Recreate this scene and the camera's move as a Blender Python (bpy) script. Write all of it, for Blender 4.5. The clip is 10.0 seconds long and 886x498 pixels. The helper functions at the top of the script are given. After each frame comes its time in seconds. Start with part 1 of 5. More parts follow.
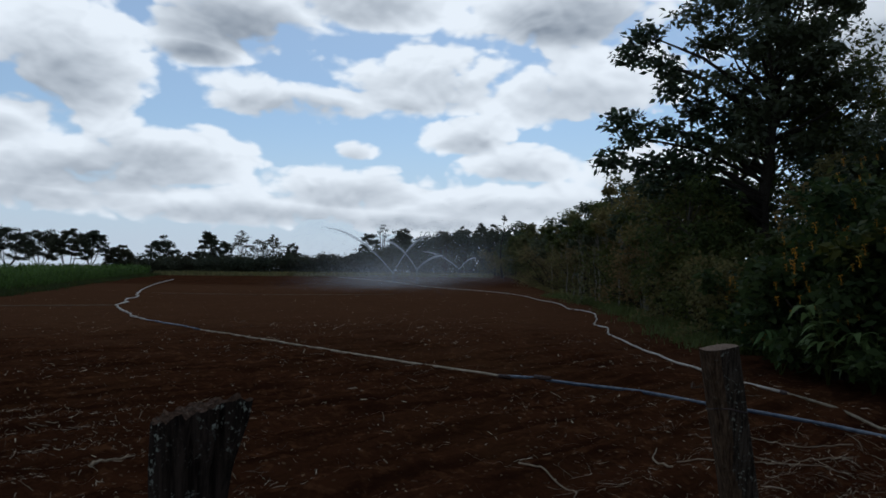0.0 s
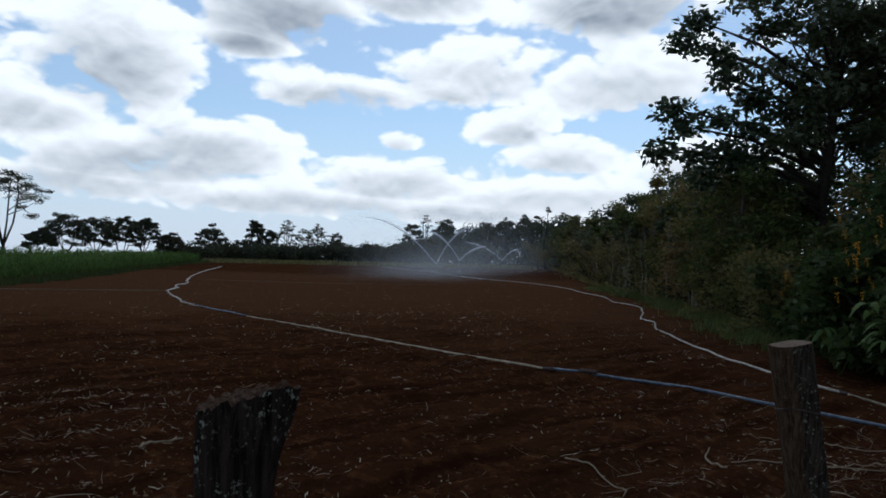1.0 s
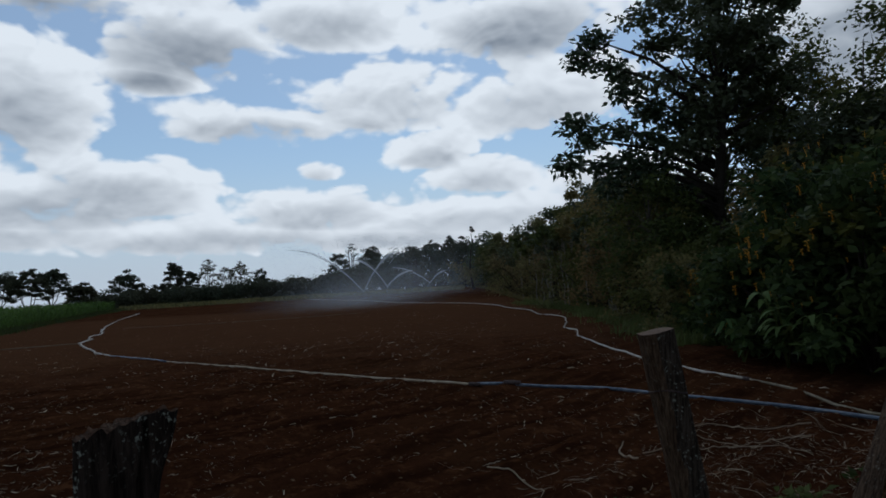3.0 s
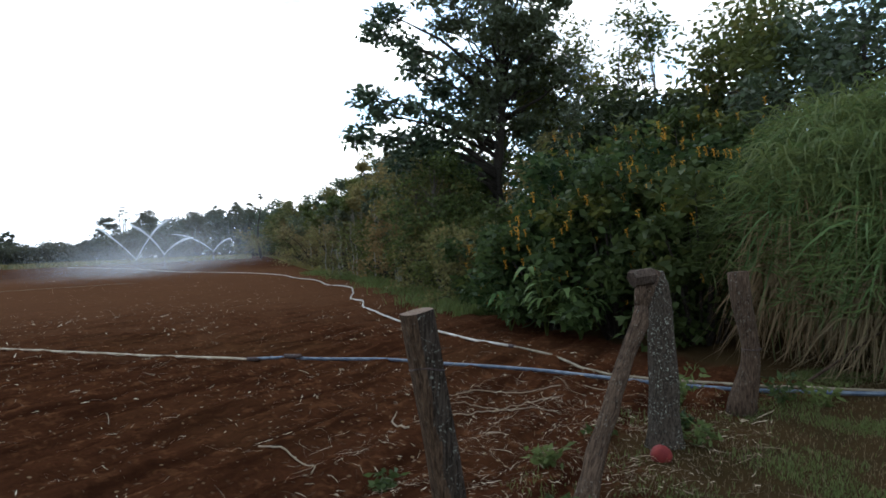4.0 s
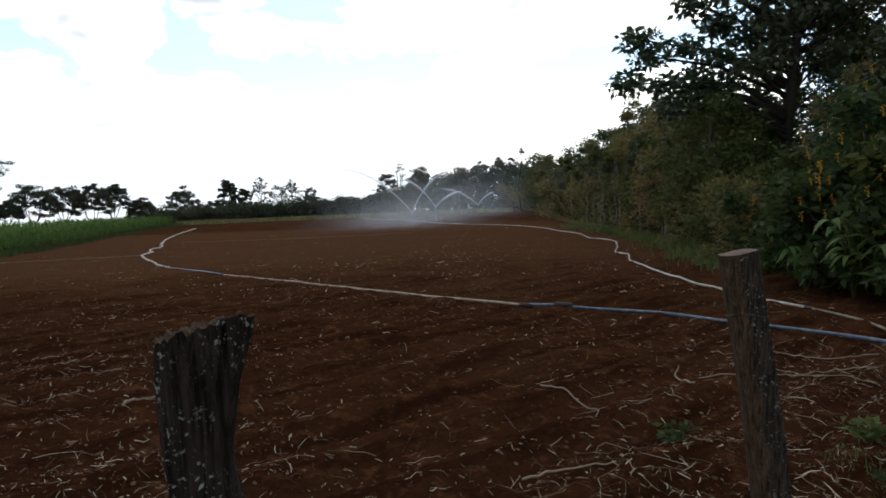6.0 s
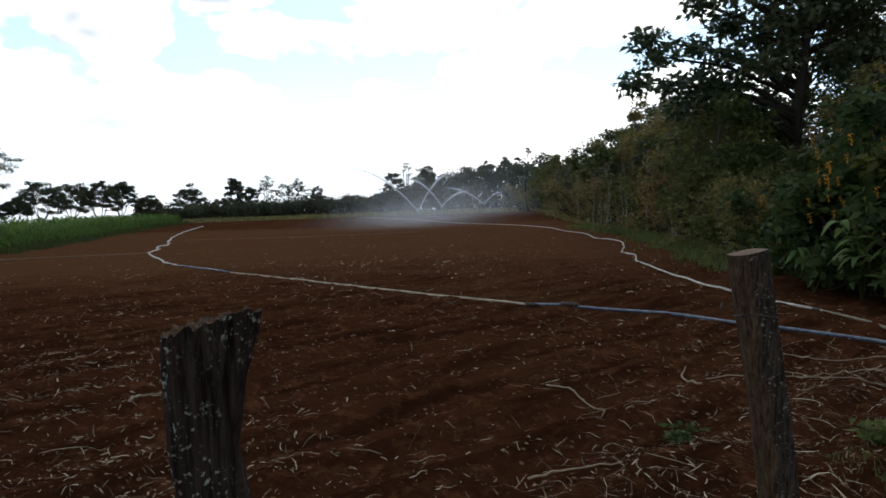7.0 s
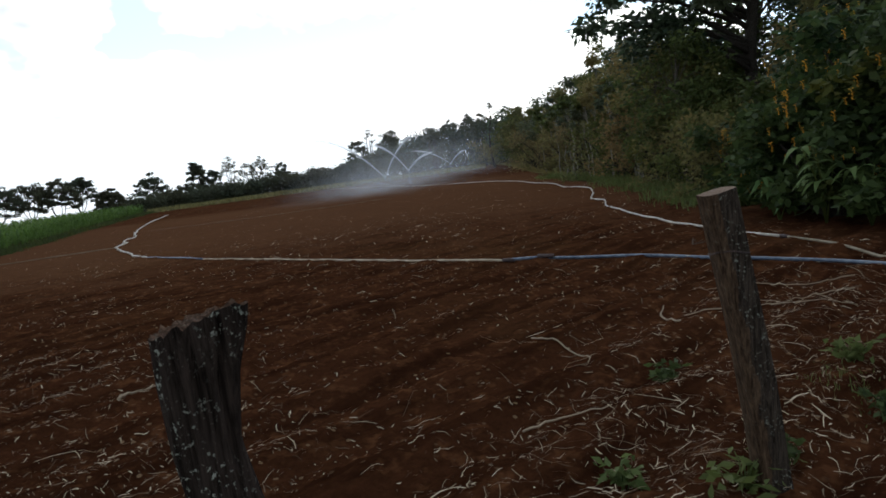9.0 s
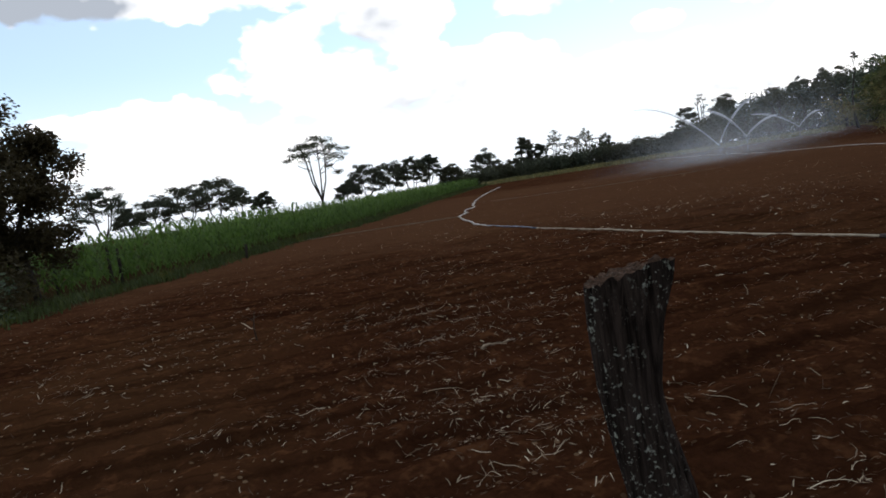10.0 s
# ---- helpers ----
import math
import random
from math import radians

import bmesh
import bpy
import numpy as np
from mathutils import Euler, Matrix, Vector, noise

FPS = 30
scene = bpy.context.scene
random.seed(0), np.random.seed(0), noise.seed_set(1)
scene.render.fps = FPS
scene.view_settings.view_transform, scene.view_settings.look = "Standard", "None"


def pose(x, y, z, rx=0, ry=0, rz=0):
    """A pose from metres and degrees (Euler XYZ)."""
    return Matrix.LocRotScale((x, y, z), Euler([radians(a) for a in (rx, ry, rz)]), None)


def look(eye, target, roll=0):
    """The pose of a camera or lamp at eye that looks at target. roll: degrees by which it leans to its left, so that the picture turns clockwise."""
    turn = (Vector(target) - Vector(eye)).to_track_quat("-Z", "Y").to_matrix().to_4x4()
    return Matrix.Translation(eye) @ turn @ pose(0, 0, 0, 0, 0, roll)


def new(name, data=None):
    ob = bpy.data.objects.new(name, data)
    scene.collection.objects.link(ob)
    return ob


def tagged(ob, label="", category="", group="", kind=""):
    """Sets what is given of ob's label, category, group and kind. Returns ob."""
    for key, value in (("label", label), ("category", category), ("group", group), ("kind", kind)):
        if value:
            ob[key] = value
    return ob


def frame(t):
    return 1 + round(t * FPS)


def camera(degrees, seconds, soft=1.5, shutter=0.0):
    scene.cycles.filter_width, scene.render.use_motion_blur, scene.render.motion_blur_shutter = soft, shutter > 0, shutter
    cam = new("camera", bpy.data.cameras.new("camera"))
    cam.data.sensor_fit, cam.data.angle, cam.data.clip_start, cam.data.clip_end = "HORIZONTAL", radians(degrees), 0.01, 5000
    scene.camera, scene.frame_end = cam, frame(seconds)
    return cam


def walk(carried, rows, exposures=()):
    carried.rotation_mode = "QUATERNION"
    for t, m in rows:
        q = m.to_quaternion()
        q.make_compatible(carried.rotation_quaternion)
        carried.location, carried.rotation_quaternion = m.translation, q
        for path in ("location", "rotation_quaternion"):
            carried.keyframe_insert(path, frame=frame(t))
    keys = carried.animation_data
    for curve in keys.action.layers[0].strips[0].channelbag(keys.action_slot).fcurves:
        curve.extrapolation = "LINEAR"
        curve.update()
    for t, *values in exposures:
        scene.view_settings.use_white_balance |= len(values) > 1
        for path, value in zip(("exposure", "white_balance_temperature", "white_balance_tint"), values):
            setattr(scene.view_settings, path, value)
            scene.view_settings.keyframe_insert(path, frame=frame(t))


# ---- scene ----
cam = camera(67.6, 10.0, 1.7)
PATH = [
    (0, (-0.046, -0.248, 1.726), (-0.023, 1.751, 1.795), 0.5),
    (0.5, (-0.037, -0.223, 1.713), (-0.047, 1.776, 1.77), -0.1),
    (1, (-0.085, -0.14, 1.708), (-0.19, 1.857, 1.748), 1.3),
    (1.5, (-0.088, -0.126, 1.73), (-0.359, 1.855, 1.722), -3.3),
    (2, (0.005, -0.222, 1.767), (-0.122, 1.771, 1.877), -6.4),
    (2.2, (-0.001, -0.241, 1.769), (-0.07, 1.755, 1.877), -3.7),
    (3.3, (0.152, -0.294, 1.65), (0.448, 1.681, 1.754), -4.0),
    (3.5, (0.188, -0.151, 1.726), (0.695, 1.783, 1.779), -2.6),
    (4, (0.221, -0.247, 1.711), (0.939, 1.62, 1.697), -2.5),
    (4.5, (0.187, -0.098, 1.702), (0.717, 1.827, 1.595), -5.1),
    (5, (0.016, -0.161, 1.68), (0.184, 1.829, 1.563), -4.1),
    (5.5, (0.003, -0.182, 1.655), (-0.003, 1.815, 1.537), -2.9),
    (7, (-0.004, -0.17, 1.634), (-0.061, 1.825, 1.514), -2.0),
    (7.5, (-0.006, -0.19, 1.63), (-0.093, 1.804, 1.503), -1.9),
    (8, (-0.016, -0.22, 1.647), (-0.255, 1.761, 1.506), -5.6),
    (8.5, (-0.056, -0.252, 1.677), (-0.287, 1.727, 1.511), -7.0),
    (9, (-0.02, -0.178, 1.662), (-0.005, 1.808, 1.422), -7.7),
    (9.5, (-0.13, -0.245, 1.678), (-0.527, 1.709, 1.514), -5.7),
    (9.6, (-0.207, -0.269, 1.679), (-0.778, 1.643, 1.555), -8.2),
    (10, (-0.258, -0.337, 1.675), (-1.161, 1.438, 1.492), -9.1),
]
EXPOSURES = [(0, -0.72, 5700, 8), (0.5, -0.70, 5700, 8), (1.0, -0.47, 5700, 8), (2.0, -0.85, 5700, 8), (3.3, -0.85, 5700, 8), (3.6, -0.35, 5800, 8), (3.9, 0.8, 6000, 8), (4.2, 2.0, 5600, 5), (4.6, 2.55, 5500, 5), (5.0, 1.75, 5900, 7), (5.5, 0.6, 6400, 10), (6.8, 0.42, 6300, 9), (8.5, 0.42, 6300, 9), (9.0, 0.55, 6300, 9), (9.5, 0.75, 6300, 9), (10.0, 0.32, 6400, 12)]
walk(cam, [(t, look(eye, target, roll)) for t, eye, target, roll in PATH], EXPOSURES)


# world, sun and exposure ------------------------------------------------
def math_node(nt, op, a, b=None, c=None, clamp=False):
    n = nt.nodes.new("ShaderNodeMath")
    n.operation, n.use_clamp = op, clamp
    for i, v in enumerate((a, b, c)):
        if v is None:
            continue
        if isinstance(v, (int, float)):
            n.inputs[i].default_value = v
        else:
            nt.links.new(v, n.inputs[i])
    return n.outputs[0]


def mix_node(nt, fac, a, b):
    n = nt.nodes.new("ShaderNodeMix")
    n.data_type = "RGBA"
    for sock, v in ((n.inputs[0], fac), (n.inputs[6], a), (n.inputs[7], b)):
        if isinstance(v, (int, float)):
            sock.default_value = v
        elif isinstance(v, tuple):
            sock.default_value = (*v, 1)
        else:
            nt.links.new(v, sock)
    return n.outputs[2]


def noise_node(nt, vec, scale, detail=4, rough=0.55):
    n = nt.nodes.new("ShaderNodeTexNoise")
    n.inputs["Scale"].default_value, n.inputs["Detail"].default_value, n.inputs["Roughness"].default_value = scale, detail, rough
    if vec is not None:
        nt.links.new(vec, n.inputs["Vector"])
    return n.outputs["Fac"]


def ramp_node(nt, fac, lo, hi):
    n = nt.nodes.new("ShaderNodeMapRange")
    n.interpolation_type = "SMOOTHSTEP"
    n.inputs["From Min"].default_value, n.inputs["From Max"].default_value = lo, hi
    nt.links.new(fac, n.inputs["Value"])
    return n.outputs["Result"]


SUN_AZ, SUN_EL = 8.0, 52.0        # degrees to the right of ahead, degrees up
SKY = 0.11
# cumulus clouds: azimuth, elevation, half width, half height in degrees, greyness
CLOUDS = [
    (-30, 16, 7.5, 4.6, .35), (-36, 11, 6, 2.2, .3), (-12.5, 14.3, 9, 1.9, .3), (-1, 16.2, 9, 2.6, .25), (12, 15.6, 9, 3.0, .25),
    (2.8, 11.6, 3.6, 1.5, .3), (-23, 9.4, 8, 2.6, .35), (-28, 8, 10, 2.2, .35), (-7, 7.2, 8.5, 1.8, .3), (7.5, 9.3, 5.5, 1.6, .25),
    (-7, 10.2, 1.8, .9, .2), (-17.5, 21, 8.5, 3.4, .95), (-20, 18, 4.5, 1.6, .5), (-6, 22.8, 8, 2.4, .35), (11, 22, 9, 3.2, .8),
    (-27, 23, 7, 2, .4), (-50, 8, 7, 1.9, .2), (-53, 17.5, 9, 1.6, .4), (-42, 20, 6, 3, .4), (-33, 6, 14, 1.6, .3), (38, 18, 13, 6, .8),
    (20, 8, 8, 3, .3), (8, 6, 14, 1.6, .25),
    (-16, 5.2, 15, 1.5, .3), (-2, 4.6, 12, 1.2, .3), (-48, 5, 13, 1.8, .3), (16, 4.6, 10, 1.8, .3),
]


def build_world():
    w = bpy.data.worlds.new("sky")
    scene.world = w
    w.use_nodes = True
    nt = w.node_tree
    nt.nodes.clear()
    out, bg = nt.nodes.new("ShaderNodeOutputWorld"), nt.nodes.new("ShaderNodeBackground")
    sky = nt.nodes.new("ShaderNodeTexSky")
    sky.sky_type, sky.sun_disc = "NISHITA", False
    sky.sun_elevation, sky.sun_rotation = radians(SUN_EL), radians(SUN_AZ)
    sky.air_density, sky.dust_density = 1.0, 0.6
    tc, sep = nt.nodes.new("ShaderNodeTexCoord"), nt.nodes.new("ShaderNodeSeparateXYZ")
    way = tc.outputs["Generated"]
    nt.links.new(way, sep.inputs[0])
    x, y, z = sep.outputs
    az = math_node(nt, "DEGREES", math_node(nt, "ARCTAN2", x, y))
    el = math_node(nt, "DEGREES", math_node(nt, "ARCSINE", z))
    # billows that break up the outlines of the clouds
    def billow(vec):
        total = None
        for s, k in ((5, 2.3), (13, 1.7), (40, 0.6)):
            p = math_node(nt, "MULTIPLY", math_node(nt, "SUBTRACT", noise_node(nt, vec, s, 3, 0.55), 0.5), k)
            total = p if total is None else math_node(nt, "ADD", total, p)
        # rounded heads of three sizes
        wob = nt.nodes.new("ShaderNodeVectorMath")
        wob.operation = "ADD"
        warp = nt.nodes.new("ShaderNodeTexNoise")
        warp.inputs["Scale"].default_value, warp.inputs["Detail"].default_value = 9, 3
        nt.links.new(vec, warp.inputs["Vector"])
        part_of = nt.nodes.new("ShaderNodeVectorMath")
        part_of.operation = "SCALE"
        part_of.inputs["Scale"].default_value = 0.14
        nt.links.new(warp.outputs["Color"], part_of.inputs[0])
        nt.links.new(vec, wob.inputs[0])
        nt.links.new(part_of.outputs[0], wob.inputs[1])
        for s, k in ((9, 2.1), (21, 1.3), (48, 0.5)):
            heads = nt.nodes.new("ShaderNodeTexVoronoi")
            heads.feature = "SMOOTH_F1"
            heads.inputs["Scale"].default_value, heads.inputs["Smoothness"].default_value = s, 0.45
            nt.links.new(wob.outputs[0], heads.inputs["Vector"])
            total = math_node(nt, "ADD", total, math_node(nt, "MULTIPLY", math_node(nt, "SUBTRACT", 0.42, heads.outputs["Distance"]), k))
        return total

    flat = nt.nodes.new("ShaderNodeMapping")
    flat.inputs["Scale"].default_value = (1, 1, 1.7)
    nt.links.new(way, flat.inputs[0])
    above = nt.nodes.new("ShaderNodeMapping")
    above.inputs["Location"].default_value = (0, 0, 0.022)
    nt.links.new(flat.outputs[0], above.inputs[0])
    bend, bend_up = billow(flat.outputs[0]), billow(above.outputs[0])
    mask, grey = None, None
    for a, e, hw, hh, g in CLOUDS:
        u = math_node(nt, "DIVIDE", math_node(nt, "SUBTRACT", az, a), hw)
        v = math_node(nt, "DIVIDE", math_node(nt, "SUBTRACT", el, e), hh)
        d = math_node(nt, "SUBTRACT", 1.0, math_node(nt, "ADD", math_node(nt, "MULTIPLY", u, u), math_node(nt, "MULTIPLY", v, v)))
        d = math_node(nt, "MAXIMUM", d, -1.6)
        under = math_node(nt, "MULTIPLY", ramp_node(nt, math_node(nt, "ADD", d, math_node(nt, "MULTIPLY", v, -0.9)), 0.25, 1.5), math_node(nt, "MULTIPLY", ramp_node(nt, d, -0.9, 0.3), min(g * 2.1, 1.0)))
        mask = d if mask is None else math_node(nt, "MAXIMUM", mask, d)
        grey = under if grey is None else math_node(nt, "MAXIMUM", grey, under)
    # the rest of the sky, mostly unseen: thick clouds added, greyed to dim the ground
    loose = math_node(nt, "MULTIPLY", math_node(nt, "SUBTRACT", noise_node(nt, way, 2.6, 6, 0.6), 0.47), 9.0)
    away = ramp_node(nt, math_node(nt, "ADD", math_node(nt, "MULTIPLY", math_node(nt, "ABSOLUTE", az), 0.45), el), 28, 42)
    loose = math_node(nt, "ADD", loose, math_node(nt, "MULTIPLY", math_node(nt, "SUBTRACT", away, 1.0), 8.0))
    mask = math_node(nt, "MAXIMUM", mask, loose)
    thick = math_node(nt, "ADD", math_node(nt, "ADD", math_node(nt, "MULTIPLY", mask, 1.1), 0.46), bend)
    cover = ramp_node(nt, thick, -0.35, 0.45)
    core = math_node(nt, "MULTIPLY", ramp_node(nt, thick, 0.9, 3.0), 0.5)
    relief_light = math_node(nt, "MULTIPLY", math_node(nt, "SUBTRACT", bend_up, bend), 0.17)
    grey = math_node(nt, "ADD", math_node(nt, "ADD", math_node(nt, "MAXIMUM", grey, core), relief_light), math_node(nt, "MULTIPLY", math_node(nt, "MULTIPLY", away, ramp_node(nt, loose, -2.2, -0.2)), 0.95), clamp=True)
    base = nt.nodes.new("ShaderNodeVectorMath")
    base.operation = "MULTIPLY"
    base.inputs[1].default_value = (SKY * 1.22, SKY * 1.36, SKY * 1.34)
    nt.links.new(sky.outputs[0], base.inputs[0])
    cloud = mix_node(nt, grey, CLOUD_LIT, CLOUD_SHADE)
    haze = ramp_node(nt, el, 13.0, 1.0)
    clear = mix_node(nt, math_node(nt, "ADD", math_node(nt, "MULTIPLY", haze, 0.60), 0.28), base.outputs[0], HAZE)
    nt.links.new(mix_node(nt, cover, clear, cloud), bg.inputs["Color"])
    bg.inputs["Strength"].default_value = 1.0
    nt.links.new(bg.outputs[0], out.inputs["Surface"])


CLOUD_LIT, CLOUD_SHADE, HAZE = (1.44, 1.43, 1.39), (0.39, 0.43, 0.48), (0.88, 0.94, 1.03)
build_world()
sun = new("sun", bpy.data.lights.new("sun", "SUN"))
sun.data.energy, sun.data.angle, sun.data.color = 0.25, radians(12), (1.0, 0.95, 0.88)
sun.matrix_world = look((0, 0, 0), (-math.sin(radians(SUN_AZ)) * math.cos(radians(SUN_EL)), -math.cos(radians(SUN_AZ)) * math.cos(radians(SUN_EL)), -math.sin(radians(SUN_EL))))


# materials ---------------------------------------------------------------
def material(name, rough=0.85, spec=0.25):
    m = bpy.data.materials.new(name)
    m.use_nodes = True
    nt = m.node_tree
    b = nt.nodes["Principled BSDF"]
    b.inputs["Roughness"].default_value = rough
    b.inputs["Specular IOR Level"].default_value = spec
    return m, nt, b


def bump(nt, b, height, strength, distance):
    n = nt.nodes.new("ShaderNodeBump")
    n.inputs["Strength"].default_value, n.inputs["Distance"].default_value = strength, distance
    nt.links.new(height, n.inputs["Height"])
    nt.links.new(n.outputs[0], b.inputs["Normal"])


def coords(nt, scale=(1, 1, 1), what="Object"):
    tc, mp = nt.nodes.new("ShaderNodeTexCoord"), nt.nodes.new("ShaderNodeMapping")
    mp.inputs["Scale"].default_value = scale
    nt.links.new(tc.outputs[what], mp.inputs[0])
    return mp.outputs[0]


def island_random(nt):
    return nt.nodes.new("ShaderNodeNewGeometry").outputs["Random Per Island"]


def leaf_material(name, dark, light, warm=None, glow=0.42, rough=0.55, spec=0.12):
    """Foliage: colour varies leaf by leaf and over the crown, and light comes through the blades."""
    m, nt, b = material(name, rough, spec)
    pos = coords(nt)
    col = mix_node(nt, island_random(nt), dark, light)
    if warm:
        col = mix_node(nt, ramp_node(nt, noise_node(nt, pos, 0.9, 3), 0.52, 0.68), col, warm)
    col = mix_node(nt, math_node(nt, "MULTIPLY", noise_node(nt, pos, 0.35, 2), 0.6), col, dark)
    own = nt.nodes.new("ShaderNodeObjectInfo").outputs["Random"]
    dull = tuple(0.5 * (p + q) * k for p, q, k in zip(dark, light, (1.45, 1.05, 0.9)))
    col = mix_node(nt, math_node(nt, "MULTIPLY", own, 0.6), col, dull)
    nt.links.new(col, b.inputs["Base Color"])
    tr = nt.nodes.new("ShaderNodeBsdfTranslucent")
    nt.links.new(col, tr.inputs["Color"])
    mx = nt.nodes.new("ShaderNodeMixShader")
    mx.inputs[0].default_value = glow
    nt.links.new(b.outputs[0], mx.inputs[1])
    nt.links.new(tr.outputs[0], mx.inputs[2])
    nt.links.new(mx.outputs[0], nt.nodes["Material Output"].inputs["Surface"])
    return m


FURROW = radians(50)      # bearing of the furrows


def soil_material():
    m, nt, b = material("red_soil", 1.0, 0.0)
    pos = coords(nt)
    fine, mid, wide = noise_node(nt, pos, 14, 8, 0.7), noise_node(nt, pos, 1.6, 5), noise_node(nt, pos, 0.12, 4)
    col = mix_node(nt, fine, (0.008, 0.0035, 0.0021), (0.084, 0.0320, 0.0150))
    col = mix_node(nt, ramp_node(nt, mid, 0.45, 0.75), col, (0.056, 0.0215, 0.0100))
    col = mix_node(nt, math_node(nt, "MULTIPLY", ramp_node(nt, wide, 0.48, 0.66), 0.6), col, (0.078, 0.037, 0.016))
    clod = noise_node(nt, pos, 4.5, 3, 0.7)
    col = mix_node(nt, math_node(nt, "MULTIPLY", ramp_node(nt, clod, 0.52, 0.66), 0.7), col, (0.108, 0.0455, 0.0200))
    # dark streaks along the furrows: damp soil, with the furrows' shade painted in
    rows = nt.nodes.new("ShaderNodeMapping")
    rows.inputs["Rotation"].default_value = (0, 0, FURROW)
    nt.links.new(pos, rows.inputs[0])
    drawn = nt.nodes.new("ShaderNodeMapping")
    drawn.inputs["Scale"].default_value = (3.4, 0.5, 1)
    nt.links.new(rows.outputs[0], drawn.inputs[0])
    streak = noise_node(nt, drawn.outputs[0], 1.0, 5, 0.6)
    col = mix_node(nt, math_node(nt, "MULTIPLY", ramp_node(nt, streak, 0.42, 0.66), 0.65), col, (0.014, 0.0052, 0.0030))
    # crumbs of chaff
    chaff = nt.nodes.new("ShaderNodeTexVoronoi")
    chaff.inputs["Scale"].default_value = 9
    nt.links.new(pos, chaff.inputs["Vector"])
    dots = math_node(nt, "MULTIPLY", math_node(nt, "LESS_THAN", chaff.outputs["Distance"], 0.16), ramp_node(nt, noise_node(nt, pos, 0.7, 3), 0.42, 0.60))
    col = mix_node(nt, math_node(nt, "MULTIPLY", dots, 0.6), col, (0.24, 0.16, 0.09))
    # far soil is painted paler, in uneven patches, for low-angle sheen and spray haze
    dry_or_sheen = nt.nodes.new("ShaderNodeAttribute")
    dry_or_sheen.attribute_name = "dry_or_sheen"
    patch = math_node(nt, "ADD", dry_or_sheen.outputs["Fac"], math_node(nt, "MULTIPLY", math_node(nt, "SUBTRACT", noise_node(nt, pos, 0.55, 6, 0.65), 0.5), 1.3))
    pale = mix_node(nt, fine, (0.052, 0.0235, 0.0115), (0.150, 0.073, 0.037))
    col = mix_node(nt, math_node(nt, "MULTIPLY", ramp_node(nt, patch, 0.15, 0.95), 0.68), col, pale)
    # grassy margin by the fence and along the maize
    att = nt.nodes.new("ShaderNodeAttribute")
    att.attribute_name = "turf"
    turf = mix_node(nt, mid, (0.026, 0.025, 0.010), (0.062, 0.036, 0.017))
    col = mix_node(nt, math_node(nt, "MULTIPLY", ramp_node(nt, math_node(nt, "ADD", att.outputs["Fac"], math_node(nt, "MULTIPLY", math_node(nt, "SUBTRACT", mid, 0.5), 0.9)), 0.3, 0.7), 0.85), col, turf)
    nt.links.new(col, b.inputs["Base Color"])
    bump(nt, b, math_node(nt, "ADD", fine, math_node(nt, "MULTIPLY", mid, 1.5)), 1.0, 0.06)
    return m


def wood_material(name, dark, light, lichen=0.0, stretch=0.08):
    m, nt, b = material(name, 0.95, 0.05)
    pos = coords(nt)
    grain = noise_node(nt, coords(nt, (1, 1, stretch * 0.6)), 75, 8, 0.7)
    blot = noise_node(nt, pos, 6, 4)
    col = mix_node(nt, ramp_node(nt, grain, 0.32, 0.70), dark, light)
    col = mix_node(nt, math_node(nt, "MULTIPLY", ramp_node(nt, blot, 0.5, 0.75), 0.6), col, dark)
    if lichen:
        spots = noise_node(nt, pos, 62, 5, 0.65)
        area = ramp_node(nt, noise_node(nt, pos, 6.0, 3), 0.38, 0.58)
        sp = math_node(nt, "MULTIPLY", ramp_node(nt, spots, 0.575, 0.64), area)
        col = mix_node(nt, math_node(nt, "MULTIPLY", sp, lichen), col, (0.36, 0.37, 0.30))
    nt.links.new(col, b.inputs["Base Color"])
    bump(nt, b, grain, 0.9, 0.010)
    return m


def plain_material(name, a, c, scale=20.0, rough=0.6, spec=0.3, relief=0.004):
    m, nt, b = material(name, rough, spec)
    n = noise_node(nt, coords(nt), scale, 4)
    nt.links.new(mix_node(nt, ramp_node(nt, n, 0.35, 0.7), a, c), b.inputs["Base Color"])
    bump(nt, b, n, 0.5, relief)
    return m


def straw_material():
    m, nt, b = material("straw", 0.8, 0.1)
    r = math_node(nt, "POWER", island_random(nt), 1.9)
    col = mix_node(nt, r, (0.075, 0.042, 0.022), (0.62, 0.50, 0.34))
    nt.links.new(col, b.inputs["Base Color"])
    return m


def water_material(name, alpha):
    m, nt, b = material(name, 0.25, 0.5)
    b.inputs["Base Color"].default_value = (0.86, 0.90, 0.93, 1)
    tr, mx = nt.nodes.new("ShaderNodeBsdfTransparent"), nt.nodes.new("ShaderNodeMixShader")
    tl, add = nt.nodes.new("ShaderNodeBsdfTranslucent"), nt.nodes.new("ShaderNodeMixShader")
    tl.inputs["Color"].default_value = (0.9, 0.93, 0.95, 1)
    add.inputs[0].default_value = 0.9
    nt.links.new(b.outputs[0], add.inputs[1])
    nt.links.new(tl.outputs[0], add.inputs[2])
    mx.inputs[0].default_value = alpha
    nt.links.new(tr.outputs[0], mx.inputs[1])
    nt.links.new(add.outputs[0], mx.inputs[2])
    nt.links.new(mx.outputs[0], nt.nodes["Material Output"].inputs["Surface"])
    return m


